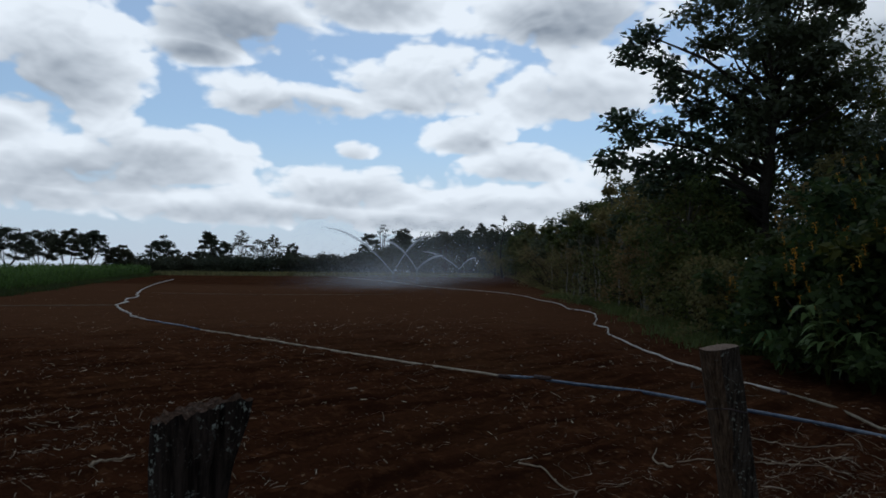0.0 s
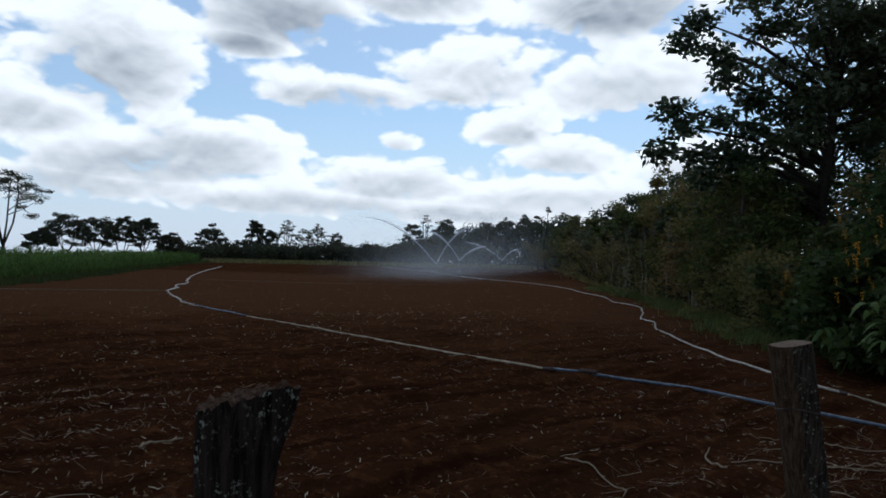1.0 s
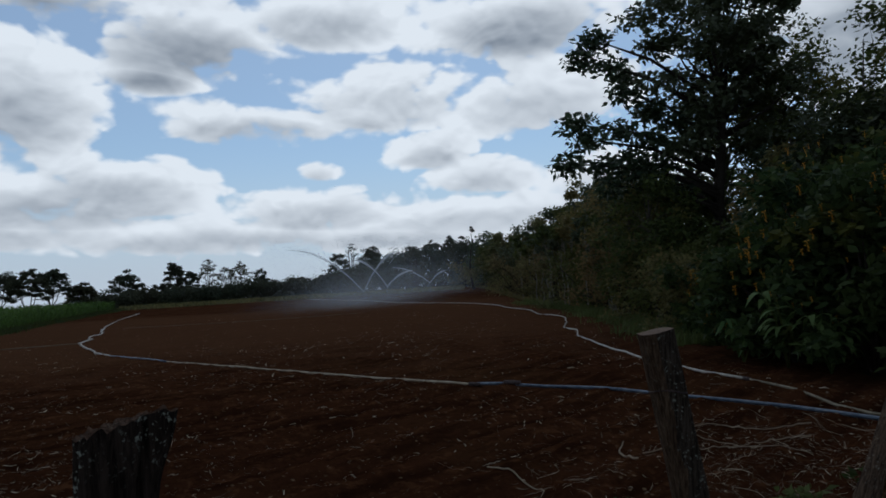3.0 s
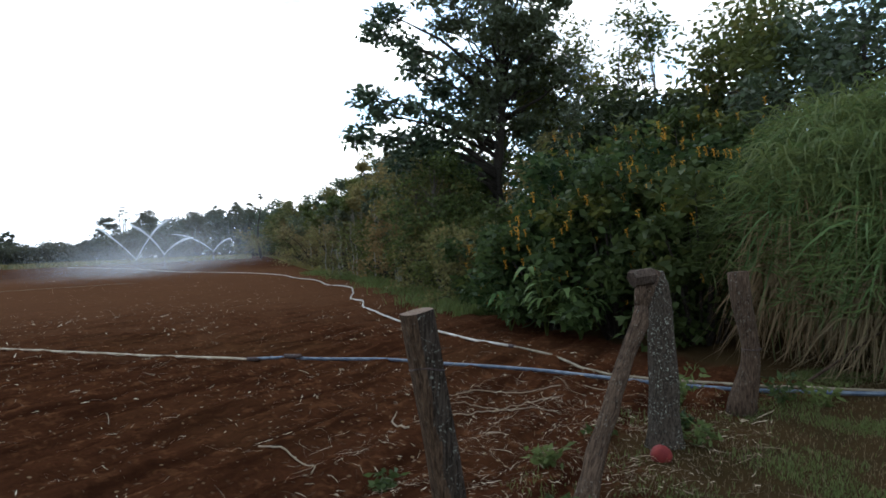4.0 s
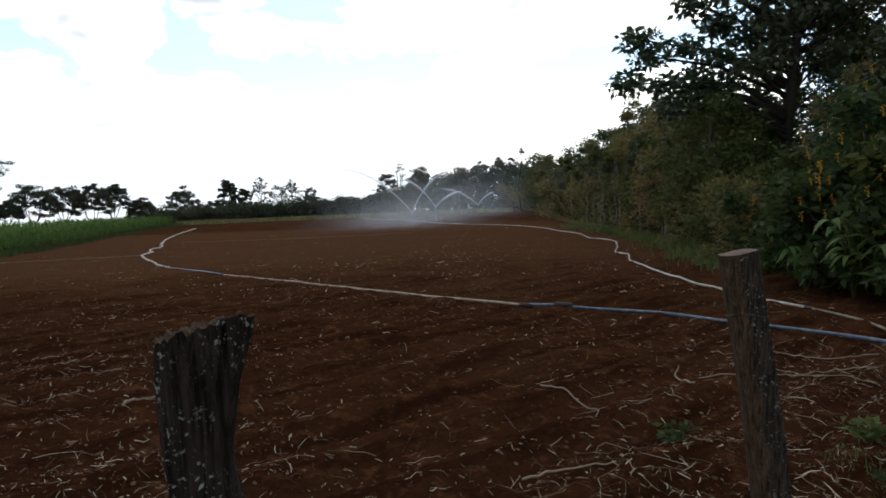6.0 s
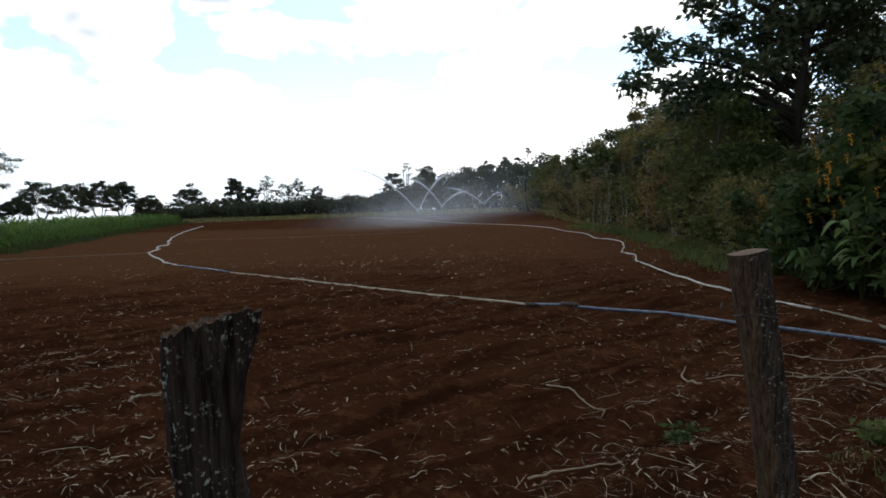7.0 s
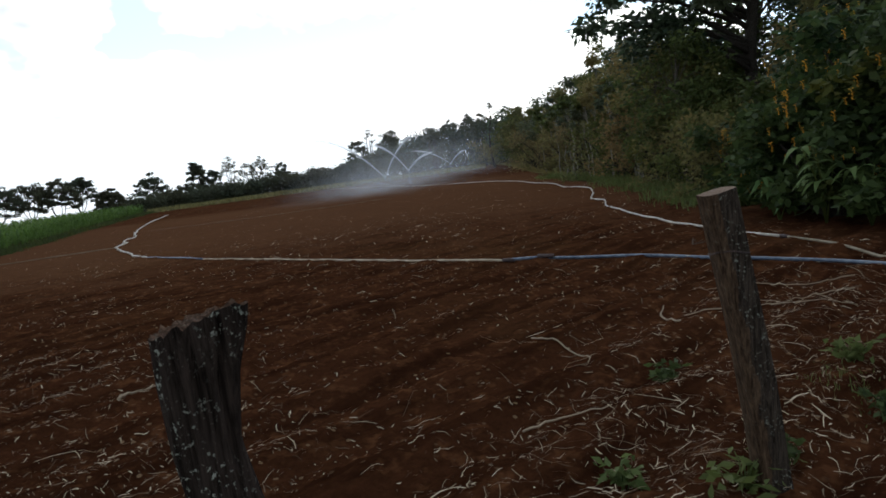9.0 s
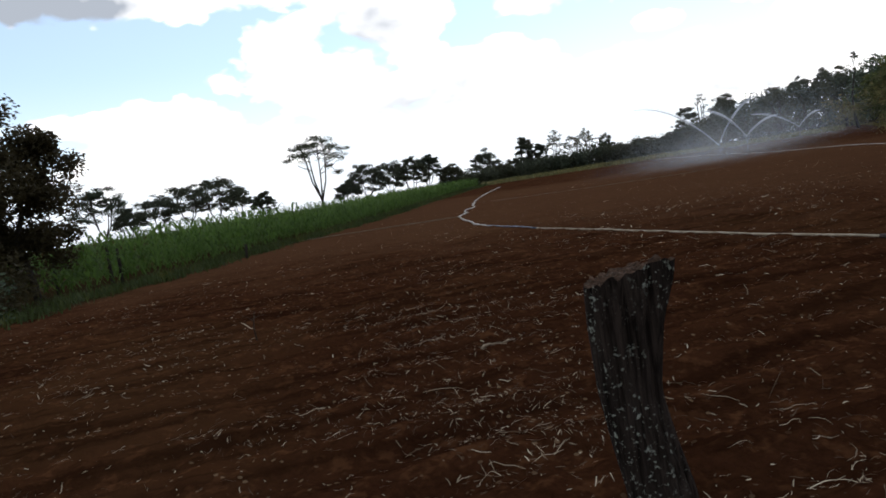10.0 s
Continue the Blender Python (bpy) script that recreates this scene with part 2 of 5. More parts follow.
SOIL = soil_material()
STRAW = straw_material()
STUMP_BARK = wood_material("weathered_stump", (0.008, 0.0056, 0.0044), (0.050, 0.036, 0.028), 0.85)
STUMP_TOP = wood_material("broken_wood", (0.03, 0.018, 0.012), (0.14, 0.085, 0.055), 0.15, 1.0)
POST_WOOD = wood_material("split_post", (0.024, 0.014, 0.0085), (0.125, 0.080, 0.048), 0.1)
POST_FACE = wood_material("lichened_face", (0.014, 0.0100, 0.0075), (0.074, 0.056, 0.041), 0.55)
POST_END = wood_material("sawn_end", (0.12, 0.08, 0.055), (0.26, 0.19, 0.14), 0.0, 1.0)
LOG_BARK = wood_material("brace_bark", (0.020, 0.012, 0.008), (0.112, 0.074, 0.048), 0.3, 0.22)
GREY_BARK = wood_material("grey_bark", (0.020, 0.015, 0.011), (0.090, 0.070, 0.052), 1.0, 0.5)
BLOCK_WOOD = wood_material("block_wood", (0.030, 0.021, 0.016), (0.10, 0.072, 0.054), 0.15)
TREE_BARK = wood_material("tree_bark", (0.018, 0.015, 0.012), (0.075, 0.062, 0.05), 0.2)
PALE_BARK = wood_material("pale_bark", (0.05, 0.042, 0.034), (0.16, 0.14, 0.11), 0.2)
PALE_STEM = wood_material("pale_stem", (0.13, 0.115, 0.09), (0.36, 0.33, 0.27), 0.2)
PIPE_BLUE = plain_material("blue_pipe", (0.040, 0.058, 0.088), (0.115, 0.138, 0.168), 8, 0.4, 0.4, 0.001)
PIPE_DARK = plain_material("pipe_joint", (0.03, 0.02, 0.018), (0.08, 0.05, 0.04), 30, 0.7)
HOSE = plain_material("pale_hose", (0.30, 0.235, 0.155), (0.48, 0.395, 0.28), 5, 0.8, 0.1, 0.002)
HOSE_BEIGE = plain_material("beige_hose", (0.15, 0.12, 0.075), (0.24, 0.195, 0.13), 5, 0.7, 0.2, 0.002)
HOSE_WHITE = plain_material("white_hose", (0.34, 0.295, 0.23), (0.54, 0.485, 0.40), 5, 0.6, 0.3, 0.002)
RED = plain_material("red_plastic", (0.11, 0.012, 0.010), (0.17, 0.022, 0.017), 14, 0.7, 0.2, 0.002)
METAL = plain_material("dull_metal", (0.10, 0.10, 0.10), (0.22, 0.22, 0.21), 30, 0.5, 0.5)
JET, DROPS, MIST = water_material("water_jet", 0.30), water_material("water_drops", 0.14), water_material("water_mist", 0.10)
LEAF_DARK = leaf_material("leaf_dark", (0.020, 0.038, 0.018), (0.125, 0.168, 0.088), None, 0.42, 0.42, 0.4)
LEAF_MID = leaf_material("leaf_mid", (0.022, 0.040, 0.012), (0.150, 0.188, 0.056), (0.205, 0.172, 0.048))
LEAF_OLIVE = leaf_material("leaf_olive", (0.056, 0.064, 0.024), (0.265, 0.258, 0.105), (0.30, 0.21, 0.09), 0.55)
LEAF_RUST = leaf_material("leaf_rust", (0.080, 0.068, 0.030), (0.275, 0.232, 0.108), (0.32, 0.225, 0.11), 0.55)
LEAF_SHRUB = leaf_material("leaf_shrub", (0.010, 0.026, 0.009), (0.090, 0.132, 0.042), (0.17, 0.16, 0.03))
LEAF_FAR = leaf_material("leaf_far", (0.028, 0.040, 0.026), (0.100, 0.116, 0.070))
LEAF_MAIZE = leaf_material("leaf_maize", (0.014, 0.052, 0.008), (0.165, 0.290, 0.066), None, 0.55)
LEAF_GRASS = leaf_material("leaf_grass", (0.036, 0.070, 0.018), (0.170, 0.222, 0.080), None, 0.5)
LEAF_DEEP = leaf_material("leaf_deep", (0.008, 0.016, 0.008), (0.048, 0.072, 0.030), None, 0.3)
LEAF_PALE = leaf_material("leaf_pale", (0.07, 0.13, 0.04), (0.17, 0.26, 0.10))
LEAF_BROWN = leaf_material("leaf_brown", (0.028, 0.026, 0.012), (0.075, 0.065, 0.030))
LEAF_DRY = leaf_material("leaf_dry", (0.10, 0.078, 0.038), (0.27, 0.215, 0.125))
PETAL = leaf_material("petal", (0.42, 0.20, 0.02), (0.58, 0.36, 0.04))


# building blocks -----------------------------------------------------------
rng = np.random.default_rng(7)


def mesh_object(name, verts, faces, mat, parent=None, label="", smooth=True):
    me = bpy.data.meshes.new(name)
    me.from_pydata([tuple(map(float, v)) for v in verts], [], [tuple(map(int, f)) for f in faces])
    me.polygons.foreach_set("use_smooth", [smooth] * len(me.polygons))
    me.materials.append(mat)
    me.update()
    ob = new(name, me)
    if parent is not None:
        ob.parent = parent
    return tagged(ob, label)


def quad_object(name, v, mat, parent=None, label=""):
    """Many loose quads; v holds four corners each, shape (n, 4, 3)."""
    n = len(v)
    me = bpy.data.meshes.new(name)
    me.vertices.add(4 * n)
    me.vertices.foreach_set("co", np.asarray(v, dtype=np.float32).ravel())
    me.loops.add(4 * n)
    me.loops.foreach_set("vertex_index", np.arange(4 * n, dtype=np.int32))
    me.polygons.add(n)
    me.polygons.foreach_set("loop_start", np.arange(0, 4 * n, 4, dtype=np.int32))
    me.update(calc_edges=True)
    me.materials.append(mat)
    ob = new(name, me)
    if parent is not None:
        ob.parent = parent
    return tagged(ob, label)


def strip_object(name, paths, widths, sides, mat, parent=None, label=""):
    """Many bent blades: paths (n, k, 3), widths (k,) or (n, k), sides (n, 3) the way across."""
    n, k, _ = paths.shape
    w = np.broadcast_to(widths, (n, k))[..., None] * 0.5
    s = sides[:, None, :]
    v = np.stack((paths - s * w, paths + s * w), axis=2).reshape(-1, 3)
    i = np.arange(n * k).reshape(n, k)[:, :-1].ravel() * 2
    f = np.stack((i, i + 1, i + 3, i + 2), axis=1).astype(np.int32)
    me = bpy.data.meshes.new(name)
    me.vertices.add(len(v))
    me.vertices.foreach_set("co", v.astype(np.float32).ravel())
    me.loops.add(4 * len(f))
    me.loops.foreach_set("vertex_index", f.ravel())
    me.polygons.add(len(f))
    me.polygons.foreach_set("loop_start", np.arange(0, 4 * len(f), 4, dtype=np.int32))
    me.update(calc_edges=True)
    me.materials.append(mat)
    ob = new(name, me)
    if parent is not None:
        ob.parent = parent
    return tagged(ob, label)


def thing(name, x, y, z, label, category, group="", kind=""):
    ob = new(name)
    ob.location = (x, y, z)
    ob.empty_display_size = 0.1
    return tagged(ob, label, category, group, kind)


def tube(points, radii, sides=8, flute=0.0, seed=0):
    """Vertices and faces of a tapering tube along points, with closed ends and an uneven skin."""
    pts = [Vector(p) for p in points]
    r = random.Random(seed)
    phase = [r.uniform(-1, 1) for _ in range(sides)]
    verts, faces = [], []
    side = Vector((1, 0, 0))
    for i, p in enumerate(pts):
        way = (pts[min(i + 1, len(pts) - 1)] - pts[max(i - 1, 0)]).normalized()
        side = side - way * side.dot(way)
        if side.length < 1e-4:
            side = way.orthogonal()
        side.normalize()
        up = way.cross(side)
        for j in range(sides):
            a = 2 * math.pi * j / sides
            rad = radii[i] * (1 + flute * (phase[j] + 0.4 * r.uniform(-1, 1)))
            verts.append(p + (side * math.cos(a) + up * math.sin(a)) * rad)
    for i in range(len(pts) - 1):
        for j in range(sides):
            a, b = i * sides + j, i * sides + (j + 1) % sides
            faces.append((a, b, b + sides, a + sides))
    faces.append(tuple(reversed(range(sides))))
    faces.append(tuple(range((len(pts) - 1) * sides, len(pts) * sides)))
    return verts, faces


def join(parts):
    verts, faces = [], []
    for v, f in parts:
        o = len(verts)
        verts += list(v)
        faces += [tuple(i + o for i in g) for g in f]
    return verts, faces


def unit(v):
    return v / np.maximum(np.linalg.norm(v, axis=-1, keepdims=True), 1e-6)


def leaf_quads(centres, length, width, g, droop=0.3, outward=None):
    """One bent diamond a leaf, turned at random, with its tip hanging a little."""
    n = len(centres)
    way = unit(g.normal(size=(n, 3)) * (1, 1, 0.5) + (0 if outward is None else outward * 0.8) - np.array((0, 0, droop)))
    across = unit(np.cross(way, g.normal(size=(n, 3))))
    nrm = np.cross(way, across)
    l = (length * g.uniform(0.6, 1.3, n))[:, None]
    w = (width * g.uniform(0.7, 1.2, n))[:, None]
    mid = centres + way * l * 0.45
    return np.stack((centres, mid - across * w * 0.5 + nrm * w * 0.12, centres + way * l - nrm * l * 0.1, mid + across * w * 0.5 + nrm * w * 0.12), axis=1)


def ground_height(x, y):
    """The field lies level near the fence and climbs a little towards its far edge."""
    d = np.hypot(x, y)
    s = np.clip((d - 35.0) / 100.0, 0, 1)
    return 1.3 * s * s * (3 - 2 * s)


def on_ground(x, y):
    return float(ground_height(x, y))


def tree(name, x, y, height, crown_r, crown_low, trunk_r, clumps, leaves, leaf, label, mat=None, bark=None, seed=1, lean=(0, 0), flat=0.7, clump_r=None, base=None, spread=1.0, fork=0.35, group=""):
    """A tapered trunk with limbs that run to clumps of leaves; crown_low is the crown's lower edge over the ground."""
    g = np.random.default_rng(seed)
    z0 = on_ground(x, y) if base is None else base
    t = thing(name, x, y, z0, label, "tree", group)
    mid = np.array((lean[0], lean[1], (crown_low + height) / 2))
    half = np.array((crown_r, crown_r, (height - crown_low) / 2))
    c = unit(g.normal(size=(clumps, 3))) * (g.uniform(0.15, 1.0, (clumps, 1)) ** 0.55)
    c = mid + c * half * 0.92
    cr = clump_r or crown_r * 0.32
    # wood
    f = fork * height
    top = np.array((lean[0] * 0.6, lean[1] * 0.6, height * 0.86))
    ks = np.linspace(0, 1, 7)
    trunk_pts = [(np.array((0, 0, -0.1)) * (1 - k) + top * k + np.array((g.normal() * 0.02 * height * (0 < k < 1), g.normal() * 0.02 * height * (0 < k < 1), 0))) for k in ks]
    parts = [tube(trunk_pts, [trunk_r * (1.25 if k == 0 else 1 - 0.82 * k) for k in ks], 8, 0.08, seed)]
    for i, e in enumerate(c[: min(clumps, 26)]):
        k = np.clip((f + (e[2] - crown_low) * 0.55 * g.uniform(0.6, 1)) / (height * 0.86), 0.12, 0.92)
        j = min(int(k * 6), 5)
        s = trunk_pts[j] + (trunk_pts[j + 1] - trunk_pts[j]) * (k * 6 - j)
        m1 = s + (e - s) * 0.5 + g.normal(size=3) * 0.06 * height * 0.6 + np.array((0, 0, 0.03 * height))
        r0 = trunk_r * 0.42 * (1 - 0.6 * k)
        parts.append(tube([s, s + (m1 - s) * 0.5, m1, e], [r0, r0 * 0.75, r0 * 0.5, r0 * 0.15], 5, 0.08, seed + i))
    v, fc = join(parts)
    mesh_object("trunk", v, fc, bark or TREE_BARK, t)
    # leaves
    per = max(leaves // clumps, 1)
    which = np.repeat(np.arange(clumps), per)
    size = g.uniform(0.65, 1.25, clumps)[which][:, None]
    off = unit(g.normal(size=(len(which), 3))) * (g.uniform(0, 1, (len(which), 1)) ** 0.5)
    pts = c[which] + off * size * cr * np.array((1, 1, flat)) * spread
    quad_object("crown", leaf_quads(pts, leaf, leaf * 0.5, g), mat or LEAF_DARK, t)
    return t


def shrub(name, x, y, r, height, leaves, leaf, label, mat, seed, base=None, width=0.5, clumps=14, group="", tight=0.5):
    """A bush of many stems with leaf clumps down to the ground."""
    g = np.random.default_rng(seed)
    t = thing(name, x, y, on_ground(x, y) if base is None else base, label, "bush", group)
    c = np.stack((g.normal(size=clumps) * r * 0.5, g.normal(size=clumps) * r * 0.5, height * (0.08 + 0.86 * g.uniform(0, 1, clumps) ** 0.8)), axis=1)
    stems = []
    for i, e in enumerate(c):
        s = np.array((e[0] * 0.25, e[1] * 0.25, -0.05))
        m1 = s + (e - s) * 0.55 + np.array((0, 0, 0.1 * height))
        stems.append(tube([s, m1, e], [0.012 * height, 0.008 * height, 0.003 * height], 4, 0.0, seed + i))
    v, f = join(stems)
    mesh_object("stem", v, f, TREE_BARK, t)["kind"] = "stuff"
    per = leaves // clumps
    which = np.repeat(np.arange(clumps), per)
    cr = r * tight * g.uniform(0.55, 1.35, clumps)[which][:, None]
    off = unit(g.normal(size=(len(which), 3))) * (g.uniform(0, 1, (len(which), 1)) ** 0.45)
    pts = c[which] + off * cr * np.array((1, 1, 0.85))
    pts[:, 2] = np.abs(pts[:, 2])
    quad_object("foliage", leaf_quads(pts, leaf, leaf * width, g, 0.35), mat, t)
    return t


# ground -----------------------------------------------------------------------
def value_noise(x, y, seed):
    """Smooth random relief, about -1 to 1, one unit a cell."""
    table = np.random.default_rng(seed).uniform(-1, 1, (256, 256))
    xi, yi = np.floor(x).astype(int), np.floor(y).astype(int)
    u, v = x - xi, y - yi
    u, v = u * u * (3 - 2 * u), v * v * (3 - 2 * v)
    a, b = table[xi % 256, yi % 256], table[(xi + 1) % 256, yi % 256]
    c, d = table[xi % 256, (yi + 1) % 256], table[(xi + 1) % 256, (yi + 1) % 256]
    return (a * (1 - u) + b * u) * (1 - v) + (c * (1 - u) + d * u) * v




def relief(x, y):
    """Clods and shallow furrows of the tilled soil."""
    across = x * math.cos(FURROW) - y * math.sin(FURROW)
    along = x * math.sin(FURROW) + y * math.cos(FURROW)
    wob = 0.12 * value_noise(along * 0.4, across * 0.4, 3)
    z = 0.034 * np.sin((across + wob) * 2 * math.pi / 0.78)
    z += 0.022 * value_noise(x * 1.1, y * 1.1, 4) + 0.022 * value_noise(x * 4, y * 4, 5)
    z += 0.024 * np.maximum(value_noise(x * 11, y * 11, 6), 0) + 0.012 * value_noise(x * 27, y * 27, 8)
    return z


def turf_amount(x, y):
    """How grassy the ground is: by the fence on the right, and along the maize."""
    near = np.clip((x - 1.6 + 0.35 * (y - 2.0) * -1 + 0.4 * value_noise(x * 1.3, y * 1.3, 9)) / 1.6, 0, 1) * np.clip((5.3 - y) / 1.3, 0, 1)
    near = np.maximum(near, np.clip((x - 5.9 - 0.055 * np.maximum(y - 5, 0)) / 1.0, 0, 1) * np.clip((140 - y) / 20, 0, 1) * (y < 140))
    edge = maize_edge(y)
    left = np.clip((edge + 0.7 - x + 0.7 * value_noise(x * 0.7, y * 0.7, 10)) / 1.2, 0, 1)
    return np.maximum(near, left)


def maize_edge(y):
    return np.interp(y, (-40, 8, 16, 20, 30, 44, 70, 100, 160), (-16.5, -17.0, -19.5, -20.5, -23.5, -27.0, -34.0, -40.0, -52.0))


def build_ground():
    fine = np.radians(np.arange(-75, 66, 0.3))
    coarse = np.radians(np.arange(69, 282, 4.0))
    ang = np.concatenate((fine, coarse))
    rad = [0.4]
    while rad[-1] < 4500:
        rad.append(rad[-1] * (1.014 if rad[-1] < 60 else 1.07))
    rad = np.array(rad)
    a, r = np.meshgrid(ang, rad)
    x, y = (r * np.sin(a)).ravel(), (r * np.cos(a)).ravel()
    turf = turf_amount(x, y)
    keep = np.clip((70 - np.hypot(x, y)) / 50, 0, 1)
    z = ground_height(x, y) + relief(x, y) * keep * (1 - 0.6 * turf)
    na, nr = len(ang), len(rad)
    v = np.stack((x, y, z), axis=1)
    i, j = np.meshgrid(np.arange(nr - 1), np.arange(na), indexing="ij")
    p, q = (i * na + j).ravel(), (i * na + (j + 1) % na).ravel()
    faces = np.stack((p, p + na, q + na, q), axis=1)
    me = bpy.data.meshes.new("ground")
    centre = len(v)
    v = np.concatenate((v, [(0, 0, 0)]))
    tris = [(int(k), int((k + 1) % na), centre) for k in range(na)]
    me.from_pydata(v.tolist(), [], faces.tolist() + tris)
    me.polygons.foreach_set("use_smooth", [True] * len(me.polygons))
    at = me.attributes.new("turf", "FLOAT", "POINT")
    at.data.foreach_set("value", np.append(turf, 0).astype(np.float32))
    # how much sheen and spray haze goes into the soil colour, rising with distance
    dry_or_sheen = np.clip((np.hypot(x + 3.0, y) - 7.0) / 20.0, 0, 1) * np.clip((70 - y) / 12, 0.35, 1)
    at = me.attributes.new("dry_or_sheen", "FLOAT", "POINT")
    at.data.foreach_set("value", np.append(dry_or_sheen, 0).astype(np.float32))
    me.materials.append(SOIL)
    me.update()
    if me.polygons[0].normal.z < 0:
        me.flip_normals()
    tagged(new("ground", me), "tilled dark red soil with shallow furrows and chaff", "ground", kind="structure")


def surface(x, y):
    x, y = np.asarray(x, float), np.asarray(y, float)
    keep = np.clip((70 - np.hypot(x, y)) / 50, 0, 1)
    return ground_height(x, y) + relief(x, y) * keep * (1 - 0.6 * turf_amount(x, y))


build_ground()


# irrigation pipe and hoses -----------------------------------------------------
def smooth_line(pts, step):
    """Points along a gently rounded line through pts, about step apart."""
    p = [np.array(q, float) for q in pts]
    p = [2 * p[0] - p[1]] + p + [2 * p[-1] - p[-2]]
    out = []
    for i in range(1, len(p) - 2):
        n = max(int(np.linalg.norm(p[i + 1] - p[i]) / step), 2)
        for k in range(n):
            t = k / n
            out.append(0.5 * (2 * p[i] + (p[i + 1] - p[i - 1]) * t + (2 * p[i - 1] - 5 * p[i] + 4 * p[i + 1] - p[i + 2]) * t * t
                              + (3 * p[i] - p[i - 1] - 3 * p[i + 1] + p[i + 2]) * t ** 3))
    out.append(p[-2])
    return np.array(out)


def laid(name, pts, radius, mat, parent, label="", step=0.35, wiggle=0.03, seed=1, lift=0.0):
    line = smooth_line(pts, step)
    g = np.random.default_rng(seed)
    line[1:-1] += g.normal(size=(len(line) - 2, 2)) * wiggle
    z = surface(line[:, 0], line[:, 1])
    level = np.convolve(np.pad(z, 6, mode="edge"), np.ones(13) / 13, "valid")
    z = np.maximum(level, z - 0.3 * radius)
    z = np.convolve(np.pad(z, 1, mode="edge"), (0.25, 0.5, 0.25), "valid") + radius * 0.9 + lift
    p = np.column_stack((line, z))
    v, f = tube(p, [radius] * len(p), 8, 0.0, seed)
    return mesh_object(name, v, f, mat, parent, label)


pipe = thing("irrigation_pipe", 0, 0, 0, "blue plastic pipe joined to a pale hose lying across the soil", "pipe")
laid("pipe_section", [(9.5, 2.6), (7.3, 3.9), (5.89, 4.93), (5.37, 5.51), (4.85, 6.4), (4.22, 7.6), (3.19, 8.86), (1.72, 10.2)], 0.024, PIPE_BLUE, pipe, "blue plastic pipe", 0.4, 0.004, 2)
laid("coupling", [(1.78, 10.15), (1.55, 10.3)], 0.034, PIPE_DARK, pipe, "dark pipe joint", 0.1, 0, 3)
laid("pipe_section", [(1.6, 10.27), (1.16, 10.58)], 0.024, PIPE_BLUE, pipe, "blue plastic pipe", 0.2, 0, 4)
laid("coupling", [(1.20, 10.55), (1.02, 10.67)], 0.032, PIPE_DARK, pipe, "dark pipe joint", 0.1, 0, 5)
laid("hose_section", [(1.05, 10.65), (-0.87, 12.5), (-2.0, 13.75), (-4.2, 16.1), (-6.7, 18.7)], 0.021, HOSE, pipe, "pale hose", 0.4, 0.012, 6)
laid("hose_section", [(-6.7, 18.7), (-7.9, 20.1), (-9.9, 22.4)], 0.024, PIPE_BLUE, pipe, "bluish hose", 0.4, 0.01, 7)
laid("hose_section", [(-9.9, 22.4), (-12.0, 25.6), (-15.0, 31.2), (-15.9, 34.2), (-17.0, 36.2), (-18.2, 40.5), (-19.2, 42.5), (-22.0, 49.5), (-25.6, 60.0), (-27.6, 67.0), (-30.1, 76.3)], 0.034, HOSE_WHITE, pipe, "white hose", 0.6, 0.05, 8)
feeder = thing("irrigation_hose", 0, 0, 0, "off-white hose winding across the soil beside the bushes", "hose")
laid("hose_section", [(9.0, 2.9), (7.0, 4.25), (5.6, 5.45), (4.97, 6.6), (5.06, 8.2), (5.03, 9.4)], 0.019, HOSE_BEIGE, feeder, "beige hose", 0.45, 0.02, 9)
laid("hose_section", [(5.03, 9.4), (4.75, 10.8), (4.6, 13.0), (4.66, 15.2), (4.86, 18.2), (5.35, 20.5), (5.25, 21.6), (6.0, 24.5), (6.75, 28.4),
                      (6.35, 31.5), (6.75, 36.0), (6.35, 42.0), (6.2, 46.5), (4.4, 54.0), (-1.1, 64.8), (-4.9, 76.6), (-10.3, 87.2), (-14, 94)], 0.022, HOSE_WHITE, feeder, "", 0.45, 0.02, 9)
laid("coupling", [(5.04, 9.25), (5.02, 9.55)], 0.028, PIPE_DARK, feeder, "dark hose joint", 0.1, 0, 12)
spur = thing("irrigation_hose", 0, 0, 0, "thin pale hose running towards the maize", "hose")
laid("hose_section", [(-24.5, 28.2), (-21.5, 29.4), (-18.5, 30.4), (-15.05, 31.3)], 0.017, HOSE_BEIGE, spur, "", 0.6, 0.03, 10)
spur = thing("irrigation_hose", 0, 0, 0, "thin pale hose lying across the middle of the field", "hose")
laid("hose_section", [(-20.4, 46.5), (-13.2, 45.4), (-7.4, 46.3), (-3.0, 47.5)], 0.010, HOSE_BEIGE, spur, "", 0.8, 0.03, 11)


